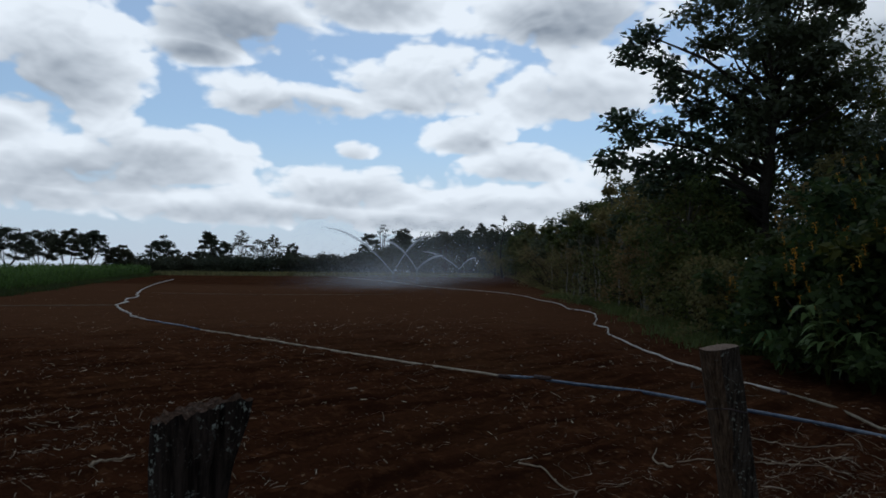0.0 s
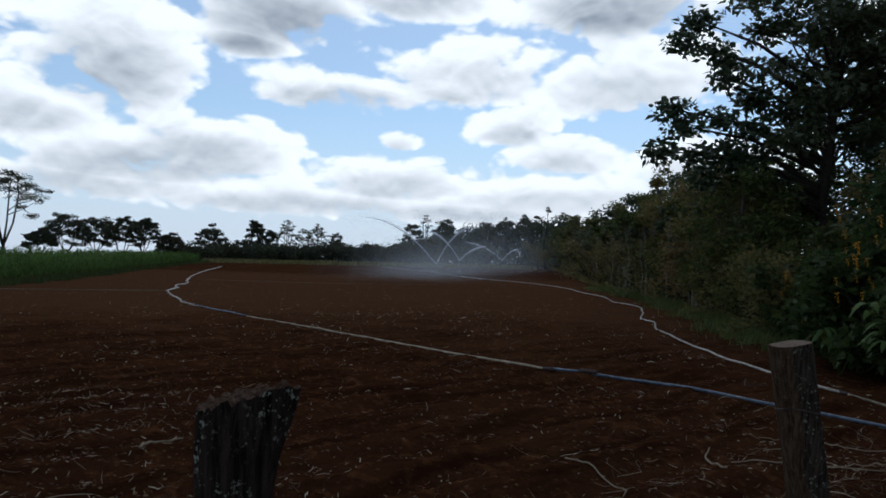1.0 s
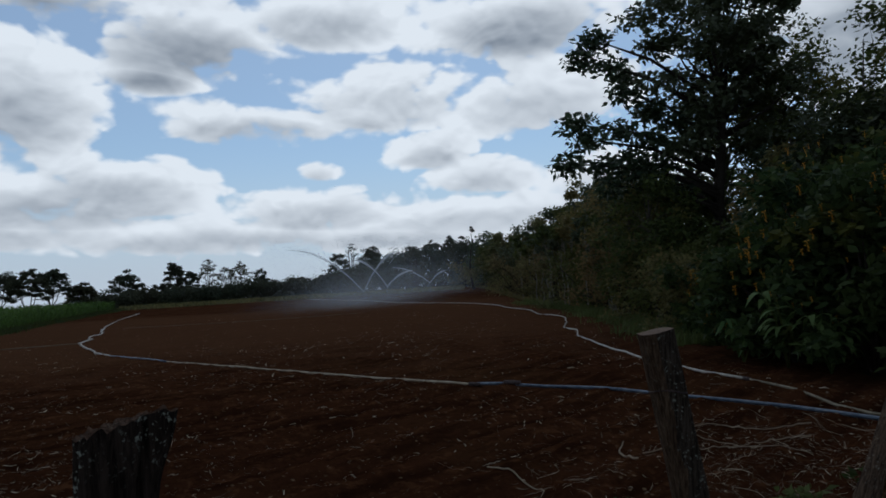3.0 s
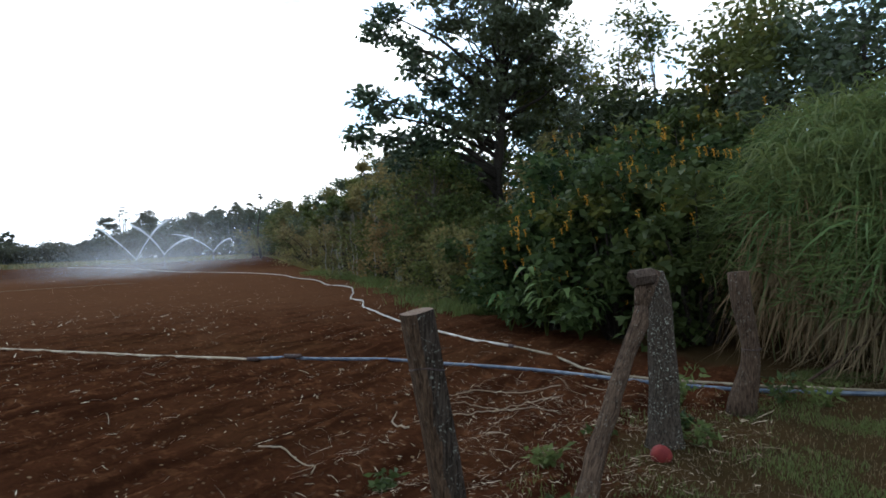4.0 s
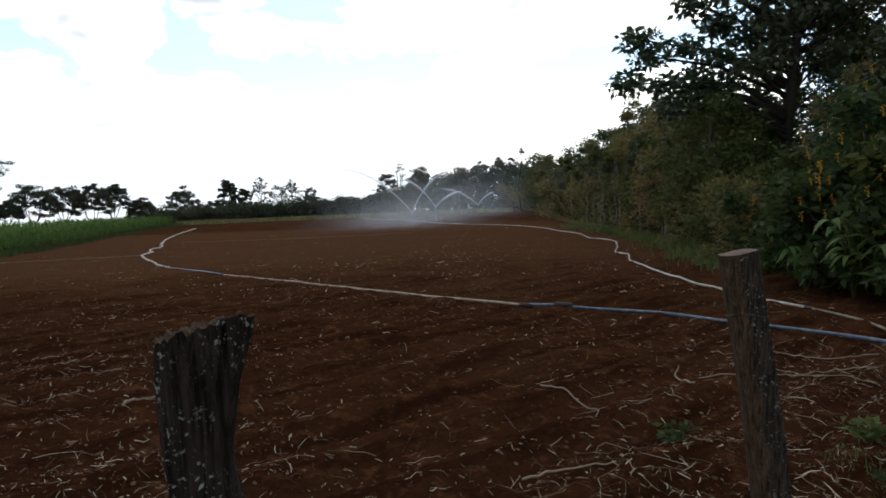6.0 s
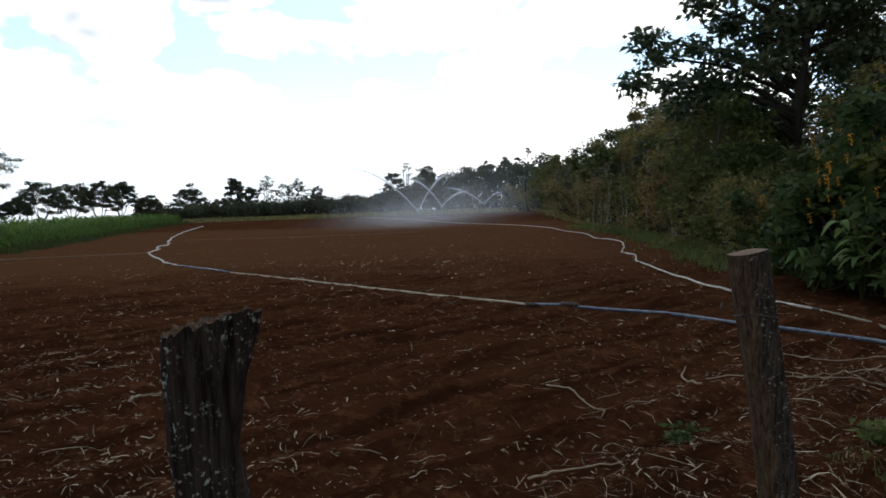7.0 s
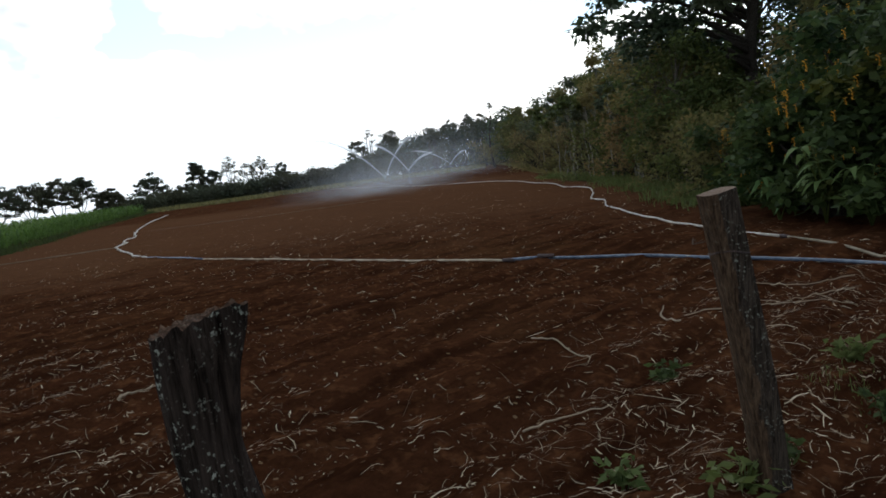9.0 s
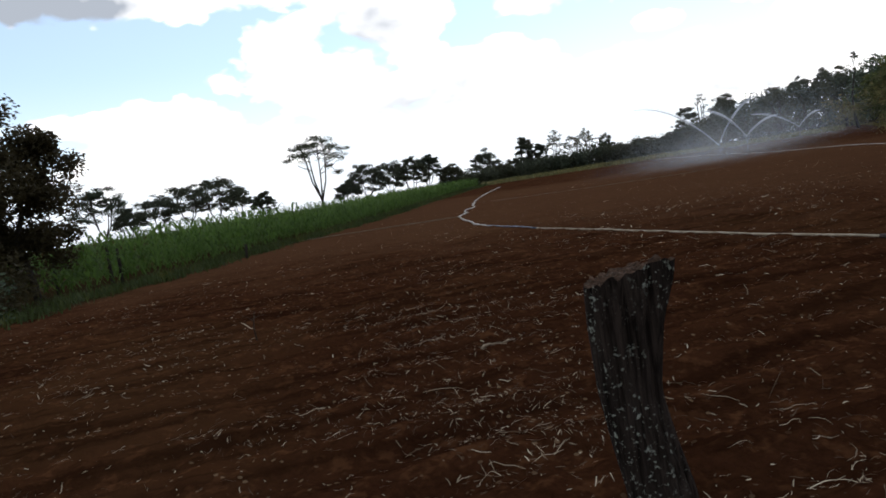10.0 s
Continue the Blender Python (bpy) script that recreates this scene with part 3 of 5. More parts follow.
# sprinklers ------------------------------------------------------------------------
def sprinkler(x, y, riser, jets, seed):
    """A riser with a nozzle on a three-legged foot, and the two arcs of water that it throws."""
    g = np.random.default_rng(seed)
    z0 = on_ground(x, y)
    s = thing("sprinkler", x, y, z0, "impact sprinkler on a thin metal riser throwing two arcs of water", "sprinkler", "sprinklers in the field")
    v, f = tube([(0, 0, -0.05), (0, 0, riser * 0.5), (0, 0, riser)], [0.03, 0.028, 0.028], 8)
    mesh_object("riser", v, f, METAL, s)
    for k in range(3):
        a = k * 2.094 + 0.4
        v, f = tube([(0, 0, riser * 0.45), (0.3 * math.cos(a), 0.3 * math.sin(a), -0.02)], [0.012, 0.012], 6)
        mesh_object("leg", v, f, METAL, s)
    v, f = join([tube([(0, 0, riser), (0, 0, riser + 0.1)], [0.045, 0.035], 8), tube([(-0.14, 0, riser + 0.06), (0.14, 0, riser + 0.12)], [0.02, 0.018], 8)])
    mesh_object("nozzle", v, f, METAL, s)
    head = np.array((0, 0, riser + 0.1))
    for dx, dy, h, far in jets:
        k = np.linspace(0, min(far, 1.0), 16)
        p = np.stack((dx * k, dy * k, h * (2 * k - k * k)), axis=1) + head
        v, f = tube(p, list((0.05 + 0.12 * k) * (1 - 0.95 * (k / k[-1]) ** 4)), 6, 0.3, seed)
        mesh_object("water_jet", v, f, JET, s, "white jet of water")
        n = 12000
        k = g.uniform(0.12, far, n) ** 0.9
        p = np.stack((dx * k, dy * k, h * (2 * k - k * k)), axis=1) + head
        p += g.normal(size=(n, 3)) * (0.06 + 0.40 * k ** 3)[:, None]
        fall = g.uniform(0, 1, n) < 0.42 * k
        p[:, 2] = np.where(fall, p[:, 2] * g.uniform(0, 1, n), p[:, 2])
        p[:, 2] = np.maximum(p[:, 2], 0.03)
        ob = quad_object("spray", leaf_quads(p, 0.06, 0.045, g, 0), DROPS, s, "fine water drops")
        ob["kind"] = "stuff"
    return s


sprinkler(-4.9, 76.6, 0.9, [(-8.8, 2.0, 5.4, 1.3), (4.4, -2.5, 4.3, 1.2)], 31)
sprinkler(-2.1, 74.0, 1.4, [(-4.0, 3.0, 3.3, 1.2), (3.0, -2.0, 1.6, 1.4)], 32)
sprinkler(3.4, 94.9, 1.2, [(-5.4, 1.0, 2.5, 1.35), (2.6, 2.0, 1.7, 1.7)], 33)


def mist():
    g = np.random.default_rng(5)
    n = 170000
    c = np.array([(-5.0, 75), (-1.5, 73), (3.0, 92), (-5.5, 66), (-4.5, 60), (5.0, 84)])[g.integers(0, 6, n)]
    p = np.column_stack((c + g.normal(size=(n, 2)) * (3.4, 5.5), np.abs(g.normal(size=n)) * np.interp(c[:, 1], (55, 62, 72, 92), (0.6, 1.3, 2.6, 3.2)) + 0.03))
    p[:, 2] += ground_height(p[:, 0], p[:, 1])
    ob = quad_object("drifting_spray", leaf_quads(p, 0.085, 0.08, g, 0), MIST)
    tagged(ob, "fine drifting water spray over the wet soil", "spray", kind="stuff")


mist()


# fence posts ------------------------------------------------------------------------
def stump_post():
    """A thick weathered post, fluted and split, with a ragged top and a slab peeling off one side."""
    t = thing("fence_post", -0.640, 1.43, 0, "thick weathered dark post with pale lichen and a ragged top", "fence post", "fence posts")
    sides, rows = 72, 48
    verts, faces = [], []
    g = random.Random(4)
    edge = [g.uniform(-0.006, 0.006) + 0.016 * noise.noise((math.cos(j * 0.0873) * 4, math.sin(j * 0.0873) * 4, 3.0)) for j in range(sides)]
    for i in range(rows):
        k = i / (rows - 1)
        z = -0.05 + 1.43 * k
        bend = float(np.interp(z, (0, 0.5, 0.78, 0.9, 1.06, 1.24, 1.38), (0.08, 0.055, 0.024, 0.0, -0.024, -0.020, 0.0)))
        rad = float(np.interp(z, (0, 0.4, 0.78, 0.9, 1.06, 1.24, 1.38), (0.105, 0.098, 0.090, 0.086, 0.082, 0.090, 0.104)))
        for j in range(sides):
            a = 2 * math.pi * j / sides
            ca, sa = math.cos(a), math.sin(a)
            r = rad * (1 + 0.05 * math.sin(3 * a + 1.1 + k) + 0.05 * noise.noise((ca * 4, sa * 4, z * 1.2)) + 0.05 * noise.noise((ca * 11, sa * 11, z * 1.6)) + 0.018 * noise.noise((ca * 26, sa * 26, z * 3)))
            # long drying cracks
            for crack, depth in ((-0.42, 0.34), (-2.55, 0.20), (-1.35, 0.12), (-1.95, 0.10)):
                d = (a - crack - 0.22 * math.sin(z * 3.1 + crack) + math.pi) % (2 * math.pi) - math.pi
                r *= 1 - depth * math.exp(-(d / 0.075) ** 2) * (0.35 + 0.65 * k)
            # the slab that flares out near the top
            d = (a + 0.05 + math.pi) % (2 * math.pi) - math.pi
            r += 0.030 * math.exp(-(d / 0.42) ** 2) * max(0, (k - 0.74) / 0.26) ** 1.1
            top = 0.0 if i < rows - 1 else edge[j] + 0.026 * ca
            verts.append((bend + r * ca, r * sa, z + top))
        if i:
            for j in range(sides):
                p, q = (i - 1) * sides + j, (i - 1) * sides + (j + 1) % sides
                faces.append((p, q, q + sides, p + sides))
    mesh_object("trunk", verts, faces, STUMP_BARK, t)
    top, o = [], (rows - 1) * sides
    ring = [Vector(verts[o + j]) for j in range(sides)]
    mid = sum(ring, Vector()) / sides
    tv, tf = list(ring), []
    for n in range(1, 7):
        s = 1 - n / 7
        for j in range(sides):
            p = mid + (ring[j] - mid) * s
            p.z += -0.006 - 0.014 * abs(noise.noise((p.x * 40, p.y * 40, 2))) + 0.010 * noise.noise((p.x * 90, p.y * 90, 7))
            tv.append(p)
        for j in range(sides):
            a, b = (n - 1) * sides + j, (n - 1) * sides + (j + 1) % sides
            tf.append((a, b, b + sides, a + sides))
    tf.append(tuple(range(6 * sides, 7 * sides)))
    mesh_object("broken_top", tv, tf, STUMP_TOP, t, "ragged broken end grain", False)


def split_post():
    """A squared post, sawn flat on top, leaning a little."""
    base, top = Vector((1.40, 2.76, -0.05)), Vector((1.172, 2.565, 1.415))
    t = thing("fence_post", base.x, base.y, 0, "leaning squared wooden post with a flat sawn top", "fence post", "fence posts")
    rows, n = 40, 72
    verts, faces = [], []
    turn = radians(10)
    for i in range(rows):
        k = i / (rows - 1)
        c = base.lerp(top, k) - Vector((base.x, base.y, 0))
        c.x += 0.012 * math.sin(k * 4)
        for j in range(n):
            a = 2 * math.pi * j / n
            ca, sa = math.cos(a), math.sin(a)
            r = 0.068 / max(abs(ca), abs(sa) * 1.12) * (1 - 0.10 * (abs(ca * sa) * 2) ** 6)
            r *= 1 + 0.05 * noise.noise((ca * 3, sa * 3, k * 4)) + 0.025 * noise.noise((ca * 9, sa * 9, k * 12)) + 0.08 * (1 - k) ** 3
            for crack in (-1.75, -2.6, -0.9, 0.4):
                d = (a - crack - 0.1 * math.sin(k * 7) + math.pi) % (2 * math.pi) - math.pi
                r *= 1 - 0.10 * math.exp(-(d / 0.05) ** 2)
            verts.append((c.x + r * math.cos(a + turn), c.y + r * math.sin(a + turn), c.z + (0.012 * ca if i == rows - 1 else 0)))
        if i:
            for j in range(n):
                p, q = (i - 1) * n + j, (i - 1) * n + (j + 1) % n
                faces.append((p, q, q + n, p + n))
    trunk = mesh_object("trunk", verts, faces, POST_WOOD, t)
    trunk.data.materials.append(POST_FACE)
    for i, poly in enumerate(trunk.data.polygons):
        j = i % n
        poly.material_index = int(n * 0.66 + 3 * noise.noise((i // n * 0.3, 1, 2)) < j < n * 0.88)
    o = (rows - 8) * n
    loop = [Vector(verts[o + j % n]) * 1.0 + Vector((0, 0, 0.01 * math.sin(j * 0.17))) for j in range(0, n + 1, 2)]
    v, f = tube(loop, [0.004] * len(loop), 5)
    mesh_object("wire_tie", v, f, PIPE_DARK, t, "dark wire loop")
    o = (rows - 1) * n
    ring = [Vector(verts[o + j]) + Vector((0, 0, 0.001)) for j in range(n)]
    mid = sum(ring, Vector()) / n + Vector((0, 0, 0.004))
    mesh_object("sawn_top", ring + [mid], [(j, (j + 1) % n, n) for j in range(n)], POST_END, t, "pale sawn end")


def log_path(p, q, n, wob, seed):
    g = random.Random(seed)
    p, q = Vector(p), Vector(q)
    out = []
    for i in range(n):
        k = i / (n - 1)
        w = wob * (0 < i < n - 1)
        out.append(p.lerp(q, k) + Vector((g.uniform(-w, w), g.uniform(-w, w), 0)))
    return out


def corner_posts():
    t = thing("fence_post", 3.74, 4.10, 0, "thick grey lichen-covered corner post, wider at its foot", "fence post", "fence posts")
    v, f = tube(log_path((0, 0, -0.05), (0.02, 0.02, 1.42), 14, 0.007, 5), [0.17, 0.140, 0.125, 0.118, 0.115, 0.112, 0.110, 0.106, 0.102, 0.096, 0.088, 0.078, 0.064, 0.035], 24, 0.08, 5)
    mesh_object("trunk", v, f, GREY_BARK, t)
    b = thing("brace_log", 2.44, 3.37, 0, "bare brown forked log leaning against the corner post as a brace", "brace")
    fork = (1.02, 0.60, 1.16)
    v, f = tube(log_path((0, 0, -0.06), fork, 12, 0.017, 7), [0.095, 0.080, 0.068, 0.070, 0.060, 0.064, 0.058, 0.061, 0.058, 0.062, 0.066, 0.055], 14, 0.08, 7)
    along = Vector(fork).to_track_quat("Z", "Y")
    back = along.inverted()
    mesh_object("trunk", [back @ Vector(q) for q in v], f, LOG_BARK, b).rotation_euler = along.to_euler()
    v, f = tube([fork, (1.12, 0.64, 1.28), (1.23, 0.66, 1.42)], [0.055, 0.046, 0.030], 10, 0.08, 8)
    mesh_object("tine", v, f, LOG_BARK, b)
    v, f = tube([fork, (1.02, 0.61, 1.24), (1.03, 0.62, 1.32)], [0.055, 0.052, 0.045], 10, 0.08, 9)
    mesh_object("tine", v, f, LOG_BARK, b)
    c = thing("wood_block", 3.49, 3.98, 1.31, "short dark sawn block wedged in the brace fork", "block")
    v, f = tube([(-0.085, 0.02, 0.07), (-0.08, 0.02, 0.072), (0.0, 0.0, 0.08), (0.075, -0.02, 0.09), (0.08, -0.02, 0.09)], [0.062, 0.074, 0.076, 0.072, 0.060], 7, 0.12, 12)
    mesh_object("body", v, f, BLOCK_WOOD, c, "", False)
    p = thing("fence_post", 5.07, 4.62, 0, "crooked brown post at the edge of tall grass", "fence post", "fence posts")
    v, f = tube([(0, 0, -0.05), (0.01, -0.01, 0.1), (0.045, -0.045, 0.3), (0.065, -0.065, 0.45), (0.07, -0.07, 0.62), (0.055, -0.055, 0.8), (0.03, -0.03, 1.0), (0.015, -0.015, 1.18), (0.01, -0.01, 1.33)], [0.15, 0.125, 0.105, 0.088, 0.078, 0.086, 0.094, 0.096, 0.096], 18, 0.10, 8)
    mesh_object("trunk", v, f, LOG_BARK, p)
    loop = [(0.07 + 0.086 * math.cos(a), -0.07 + 0.086 * math.sin(a), 0.60) for a in np.linspace(0, 2 * math.pi, 21)]
    v, f = tube(loop, [0.005] * 21, 5)
    mesh_object("wire_tie", v, f, PIPE_DARK, p, "dark wire loop")
    for x, y, h, s in ((-22.29, 15.9, 1.5, 1), (-22.4, 16.4, 1.35, 2), (-24.0, 14.9, 1.3, 3), (-20.8, 21.4, 0.6, 4)):
        q = thing("fence_post", x, y, 0, "thin dark wooden post among the weeds by the maize", "fence post", "fence posts by the maize")
        v, f = tube(log_path((0, 0, -0.05), (0.06, 0, h), 5, 0.01, s), [0.07, 0.06, 0.06, 0.055, 0.05], 8, 0.08, s)
        mesh_object("trunk", v, f, TREE_BARK, q)


def dead_branch(pts, r, label, seed):
    t = thing("dry_branch", pts[0][0], pts[0][1], 0, label, "branch")
    p = np.array(pts, float) - np.array((pts[0][0], pts[0][1], 0))
    v, f = tube(p, list(np.linspace(r, r * 0.35, len(p))), 7, 0.12, seed)
    mesh_object("stem", v, f, LOG_BARK, t)
    g = random.Random(seed)
    for k in range(3):
        s = Vector(p[len(p) // 2]).lerp(Vector(p[-1]), g.uniform(0, 0.7))
        e = s + Vector((g.uniform(-0.25, 0.25), g.uniform(-0.25, 0.25), g.uniform(0.0, 0.12)))
        v, f = tube([s, s.lerp(e, 0.5) + Vector((0, 0, 0.02)), e], [r * 0.45, r * 0.3, r * 0.12], 5, 0.1, seed + k)
        mesh_object("twig", v, f, LOG_BARK, t)


stump_post()
split_post()
corner_posts()

ball = thing("red_ball", 3.46, 3.81, 0, "dented red plastic ball at the foot of the corner post", "ball")
bv, bf = [], []
for i in range(13):
    for j in range(24):
        th, a = math.pi * i / 12, 2 * math.pi * j / 24
        r = 0.080 * (1 + 0.05 * noise.noise((math.cos(a) * 1.5, math.sin(a) * 1.5, th)))
        bv.append((r * math.sin(th) * math.cos(a), r * math.sin(th) * math.sin(a), 0.060 + 0.96 * r * math.cos(th)))
        if i:
            p, q = (i - 1) * 24 + j, (i - 1) * 24 + (j + 1) % 24
            bf.append((p, p + 24, q + 24, q))
mesh_object("shell", bv, bf, RED, ball)


# trees and bushes to the right -----------------------------------------------------------
BIG_EXTRA = [(-5.0, 0.4, 5.6), (-4.4, -0.2, 6.3), (-3.8, 0.2, 5.4), (-3.2, 0.0, 6.6), (-4.7, 0.0, 6.9), (-2.8, 0.3, 5.6), (-4.3, 0.3, 9.3), (-3.9, 0.0, 9.9), (-3.3, 0.0, 8.9), (-2.3, 0, 4.8), (-3.4, 0.3, 4.7), (-2.6, 0, 5.2), (-1.8, 0.2, 5.4), (-1.2, 0, 6.8), (-2.0, 0.2, 7.4), (-2.2, -0.2, 6.2), (-1.4, 0.2, 4.4), (-2.9, 0.1, 8.0)]


def canopy_tree(x, y):
    t = tree("tree", x, y, 14.4, 3.5, 3.6, 0.28, 84, 11500, 0.28, "tall dark broadleaf tree with an open crown over the bushes", LEAF_DARK, TREE_BARK, 11, (0.25, 0), 0.5, 0.80)
    g = np.random.default_rng(12)
    for k, e in enumerate(BIG_EXTRA):
        e = np.array(e)
        e = e + np.array((-0.15, 0, 0.1))
        s = np.array((-0.05, 0, e[2] * 0.78))
        v, f = tube([s, s + (e - s) * 0.5 + np.array((0, 0, 0.3)), e], [0.09, 0.06, 0.02], 6, 0.05, k)
        mesh_object("limb", v, f, TREE_BARK, t)
    n = 190
    which = np.repeat(np.arange(len(BIG_EXTRA)), n)
    off = unit(g.normal(size=(len(which), 3))) * g.uniform(0, 1, (len(which), 1)) ** 0.5
    pts = np.array(BIG_EXTRA)[which] + (-0.15, 0, 0.1) + off * np.array((0.72, 0.72, 0.46))
    quad_object("crown", leaf_quads(pts, 0.29, 0.15, g), LEAF_DARK, t)


canopy_tree(11.2, 22.3)
tree("tree", 13.8, 22.6, 11.6, 2.3, 2.0, 0.2, 64, 8800, 0.19, "tall tree with fine mid-green leaves beside the dark one", LEAF_MID, PALE_BARK, 13, (0, 0), 0.8, 0.8)
tree("tree", 12.6, 24.5, 9.0, 2.6, 1.5, 0.2, 50, 5500, 0.2, "mid-green tree under the tall dark one", LEAF_MID, PALE_BARK, 14, (0, 0), 0.8, 0.8)

# shrubs with broad leaves and orange flowers
FLOWERING = [(6.9, 12.2, 1.1, 2.0), (6.8, 10.7, 1.2, 2.3), (7.1, 9.3, 1.3, 3.0), (8.3, 10.9, 1.6, 3.5), (8.2, 8.9, 1.4, 3.4), (8.0, 13.4, 1.3, 2.7), (9.2, 13.0, 1.8, 3.9), (7.7, 8.0, 1.2, 2.7), (9.6, 9.8, 1.6, 4.2), (7.5, 14.8, 1.0, 1.7)]
flower_mesh = None
for n, (x, y, r, h) in enumerate(FLOWERING):
    b = shrub("flowering_shrub", x, y, r, h, 5000, 0.19, "broad-leaved green shrub with orange and yellow flowers", LEAF_SHRUB, 40 + n, None, 0.56, 34, "flowering shrubs", 0.34)
    g = np.random.default_rng(60 + n)
    for k in range(34):
        a = g.uniform(2.5, 5.2)
        rr, z = r * g.uniform(0.8, 1.12), h * g.uniform(0.25, 1.08)
        if flower_mesh is None:
            c = np.column_stack((np.random.default_rng(2).normal(size=(22, 2)) * 0.016, np.linspace(-0.09, 0.09, 22)))
            q = leaf_quads(c, 0.034, 0.03, np.random.default_rng(3), -0.1)
            fl = quad_object("flower", q, PETAL, b, "orange flower")
            flower_mesh = fl.data
        else:
            fl = tagged(new("flower", flower_mesh), "orange flower")
            fl.parent = b
        fl.location = (rr * math.cos(a) * (1.1 - 0.4 * z / h), rr * math.sin(a) * (1.1 - 0.4 * z / h), z)
        s = (0.30 + 0.55 * g.uniform(0, 1) ** 2) * (1.0 if z < 0.55 * h else 1.25)
        fl.scale = (s, s, s)

# hedge of brownish and green bushes along the field's edge
tree("tree", 8.7, 24.8, 6.2, 1.7, 1.5, 0.12, 30, 3400, 0.19, "slender olive-green tree at the edge of the wood", LEAF_OLIVE, PALE_BARK, 15, (0, 0), 0.8, 0.7)
tree("tree", 8.5, 21.8, 5.4, 1.7, 1.0, 0.10, 34, 4200, 0.19, "slender green tree at the edge of the wood", LEAF_MID, PALE_BARK, 16, (0, 0), 0.8, 0.7)
tree("tree", 13.4, 18.2, 6.7, 2.4, 1.2, 0.14, 56, 7000, 0.19, "dense green tree in the wood", LEAF_DARK, TREE_BARK, 17, (0, 0), 0.8, 0.8)
HEDGE = [(7.6, 16.5, 1.3, 2.2), (8.2, 19.0, 1.4, 2.6), (8.9, 22.0, 1.6, 3.0), (9.2, 25.5, 1.8, 3.0), (9.9, 29.0, 1.9, 3.1), (9.9, 33.0, 2.0, 3.0), (10.4, 38.0, 2.2, 3.2), (10.6, 43.5, 2.4, 3.4), (11.0, 50.0, 2.6, 3.6),
         (11.4, 58.0, 3.0, 3.8), (12.0, 67.0, 3.2, 4.0), (12.6, 77.0, 3.4, 4.2), (13.2, 88.0, 3.6, 4.4), (13.0, 100.0, 3.8, 4.4), (12.0, 112.0, 4.0, 4.4)]
for n, (x, y, r, h) in enumerate(HEDGE):
    mat = LEAF_RUST if n in (4, 7, 9) else (LEAF_OLIVE, LEAF_MID)[n % 2]
    shrub("bush", x, y, r, h, 3400, 0.13 + 0.0022 * y, "brownish green bush at the edge of the field", mat, 80 + n, None, 0.5, 34, "hedge along the field", 0.36)

# wood behind the hedge
WOOD = [(10.0, 15.5, 4.4, 1.9), (11.6, 18.5, 5.6, 2.2), (12.0, 26.0, 6.2, 2.4), (13.5, 21.5, 7.0, 2.6), (12.2, 31.0, 6.2, 2.4), (14.5, 34.0, 7.2, 2.8), (12.6, 37.0, 6.4, 2.5), (15.0, 42.0, 7.6, 3.0), (13.2, 45.0, 6.6, 2.8),
        (14.0, 53.0, 6.8, 3.0), (16.5, 57.0, 7.8, 3.4), (15.0, 64.0, 7.0, 3.2), (16.0, 74.0, 7.4, 3.6), (18.0, 84.0, 7.6, 3.8), (17.0, 96.0, 7.6, 4.0), (15.0, 108.0, 7.4, 4.0), (18.5, 70.0, 8.0, 3.4)]
WOOD += [(9.7, 28.0, 5.6, 1.6), (10.3, 32.0, 6.6, 1.9), (10.8, 36.5, 7.2, 2.0), (11.3, 41.0, 7.3, 2.1), (11.7, 46.5, 7.2, 2.3), (11.9, 52.5, 7.0, 2.4), (12.1, 59.5, 6.9, 2.6), (12.3, 67.5, 6.8, 2.8), (12.0, 77.0, 6.8, 3.0), (12.2, 87.0, 7.2, 3.2), (12.0, 97.0, 7.6, 3.4)]
for n, (x, y, h, r) in enumerate(WOOD):
    h *= 1.1 if n > 16 else 1.0
    tree("tree", x, y, h, r, h * 0.12, 0.10 + 0.008 * h, 30, 4200, 0.17 + 0.0022 * y, "dense dark green tree in the wood behind the hedge", (LEAF_DARK, LEAF_OLIVE, LEAF_MID)[n % 3], PALE_BARK, 120 + n, (0, 0), 0.8, r * 0.26, None, 1.1, 0.2, "wood")

# slender pale stems that stand clear of the bushes on the bank
g = np.random.default_rng(91)
for n in range(26):
    y = 23.0 + 1.25 * n + g.uniform(-0.5, 0.5)
    x = 8.6 + 0.045 * (y - 23) + g.uniform(-0.5, 0.9)
    h = g.uniform(3.4, 5.0) + 0.035 * (y - 23)
    tree("sapling", x, y, h, g.uniform(0.5, 0.9), h * 0.66, g.uniform(0.04, 0.06), 9, 420, 0.17 + 0.0022 * y, "slender pale-barked sapling with a thin crown", (LEAF_OLIVE, LEAF_MID, LEAF_DARK)[n % 3], PALE_STEM, 700 + n, (g.uniform(-0.4, 0.4), 0), 0.6, 0.32, None, 1.0, 0.55, "saplings on the bank")

# thin trees and taller crowns over the flowering shrubs
tree("tree", 12.2, 16.0, 8.6, 1.2, 4.6, 0.07, 12, 700, 0.2, "thin pale-stemmed tree with sparse leaves", LEAF_MID, PALE_BARK, 160, (0.2, 0), 0.6, 0.6)
tree("tree", 12.8, 15.4, 9.2, 1.1, 5.5, 0.06, 10, 600, 0.2, "thin pale-stemmed tree with sparse leaves", LEAF_MID, PALE_BARK, 161, (-0.1, 0), 0.6, 0.6)
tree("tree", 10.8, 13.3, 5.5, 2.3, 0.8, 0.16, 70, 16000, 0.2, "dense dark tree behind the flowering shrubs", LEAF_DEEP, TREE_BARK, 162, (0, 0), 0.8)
tree("tree", 13.6, 13.8, 6.6, 1.9, 2.0, 0.14, 44, 7000, 0.18, "yellowish green young tree behind the shrubs", LEAF_OLIVE, TREE_BARK, 163, (0, 0), 0.8)
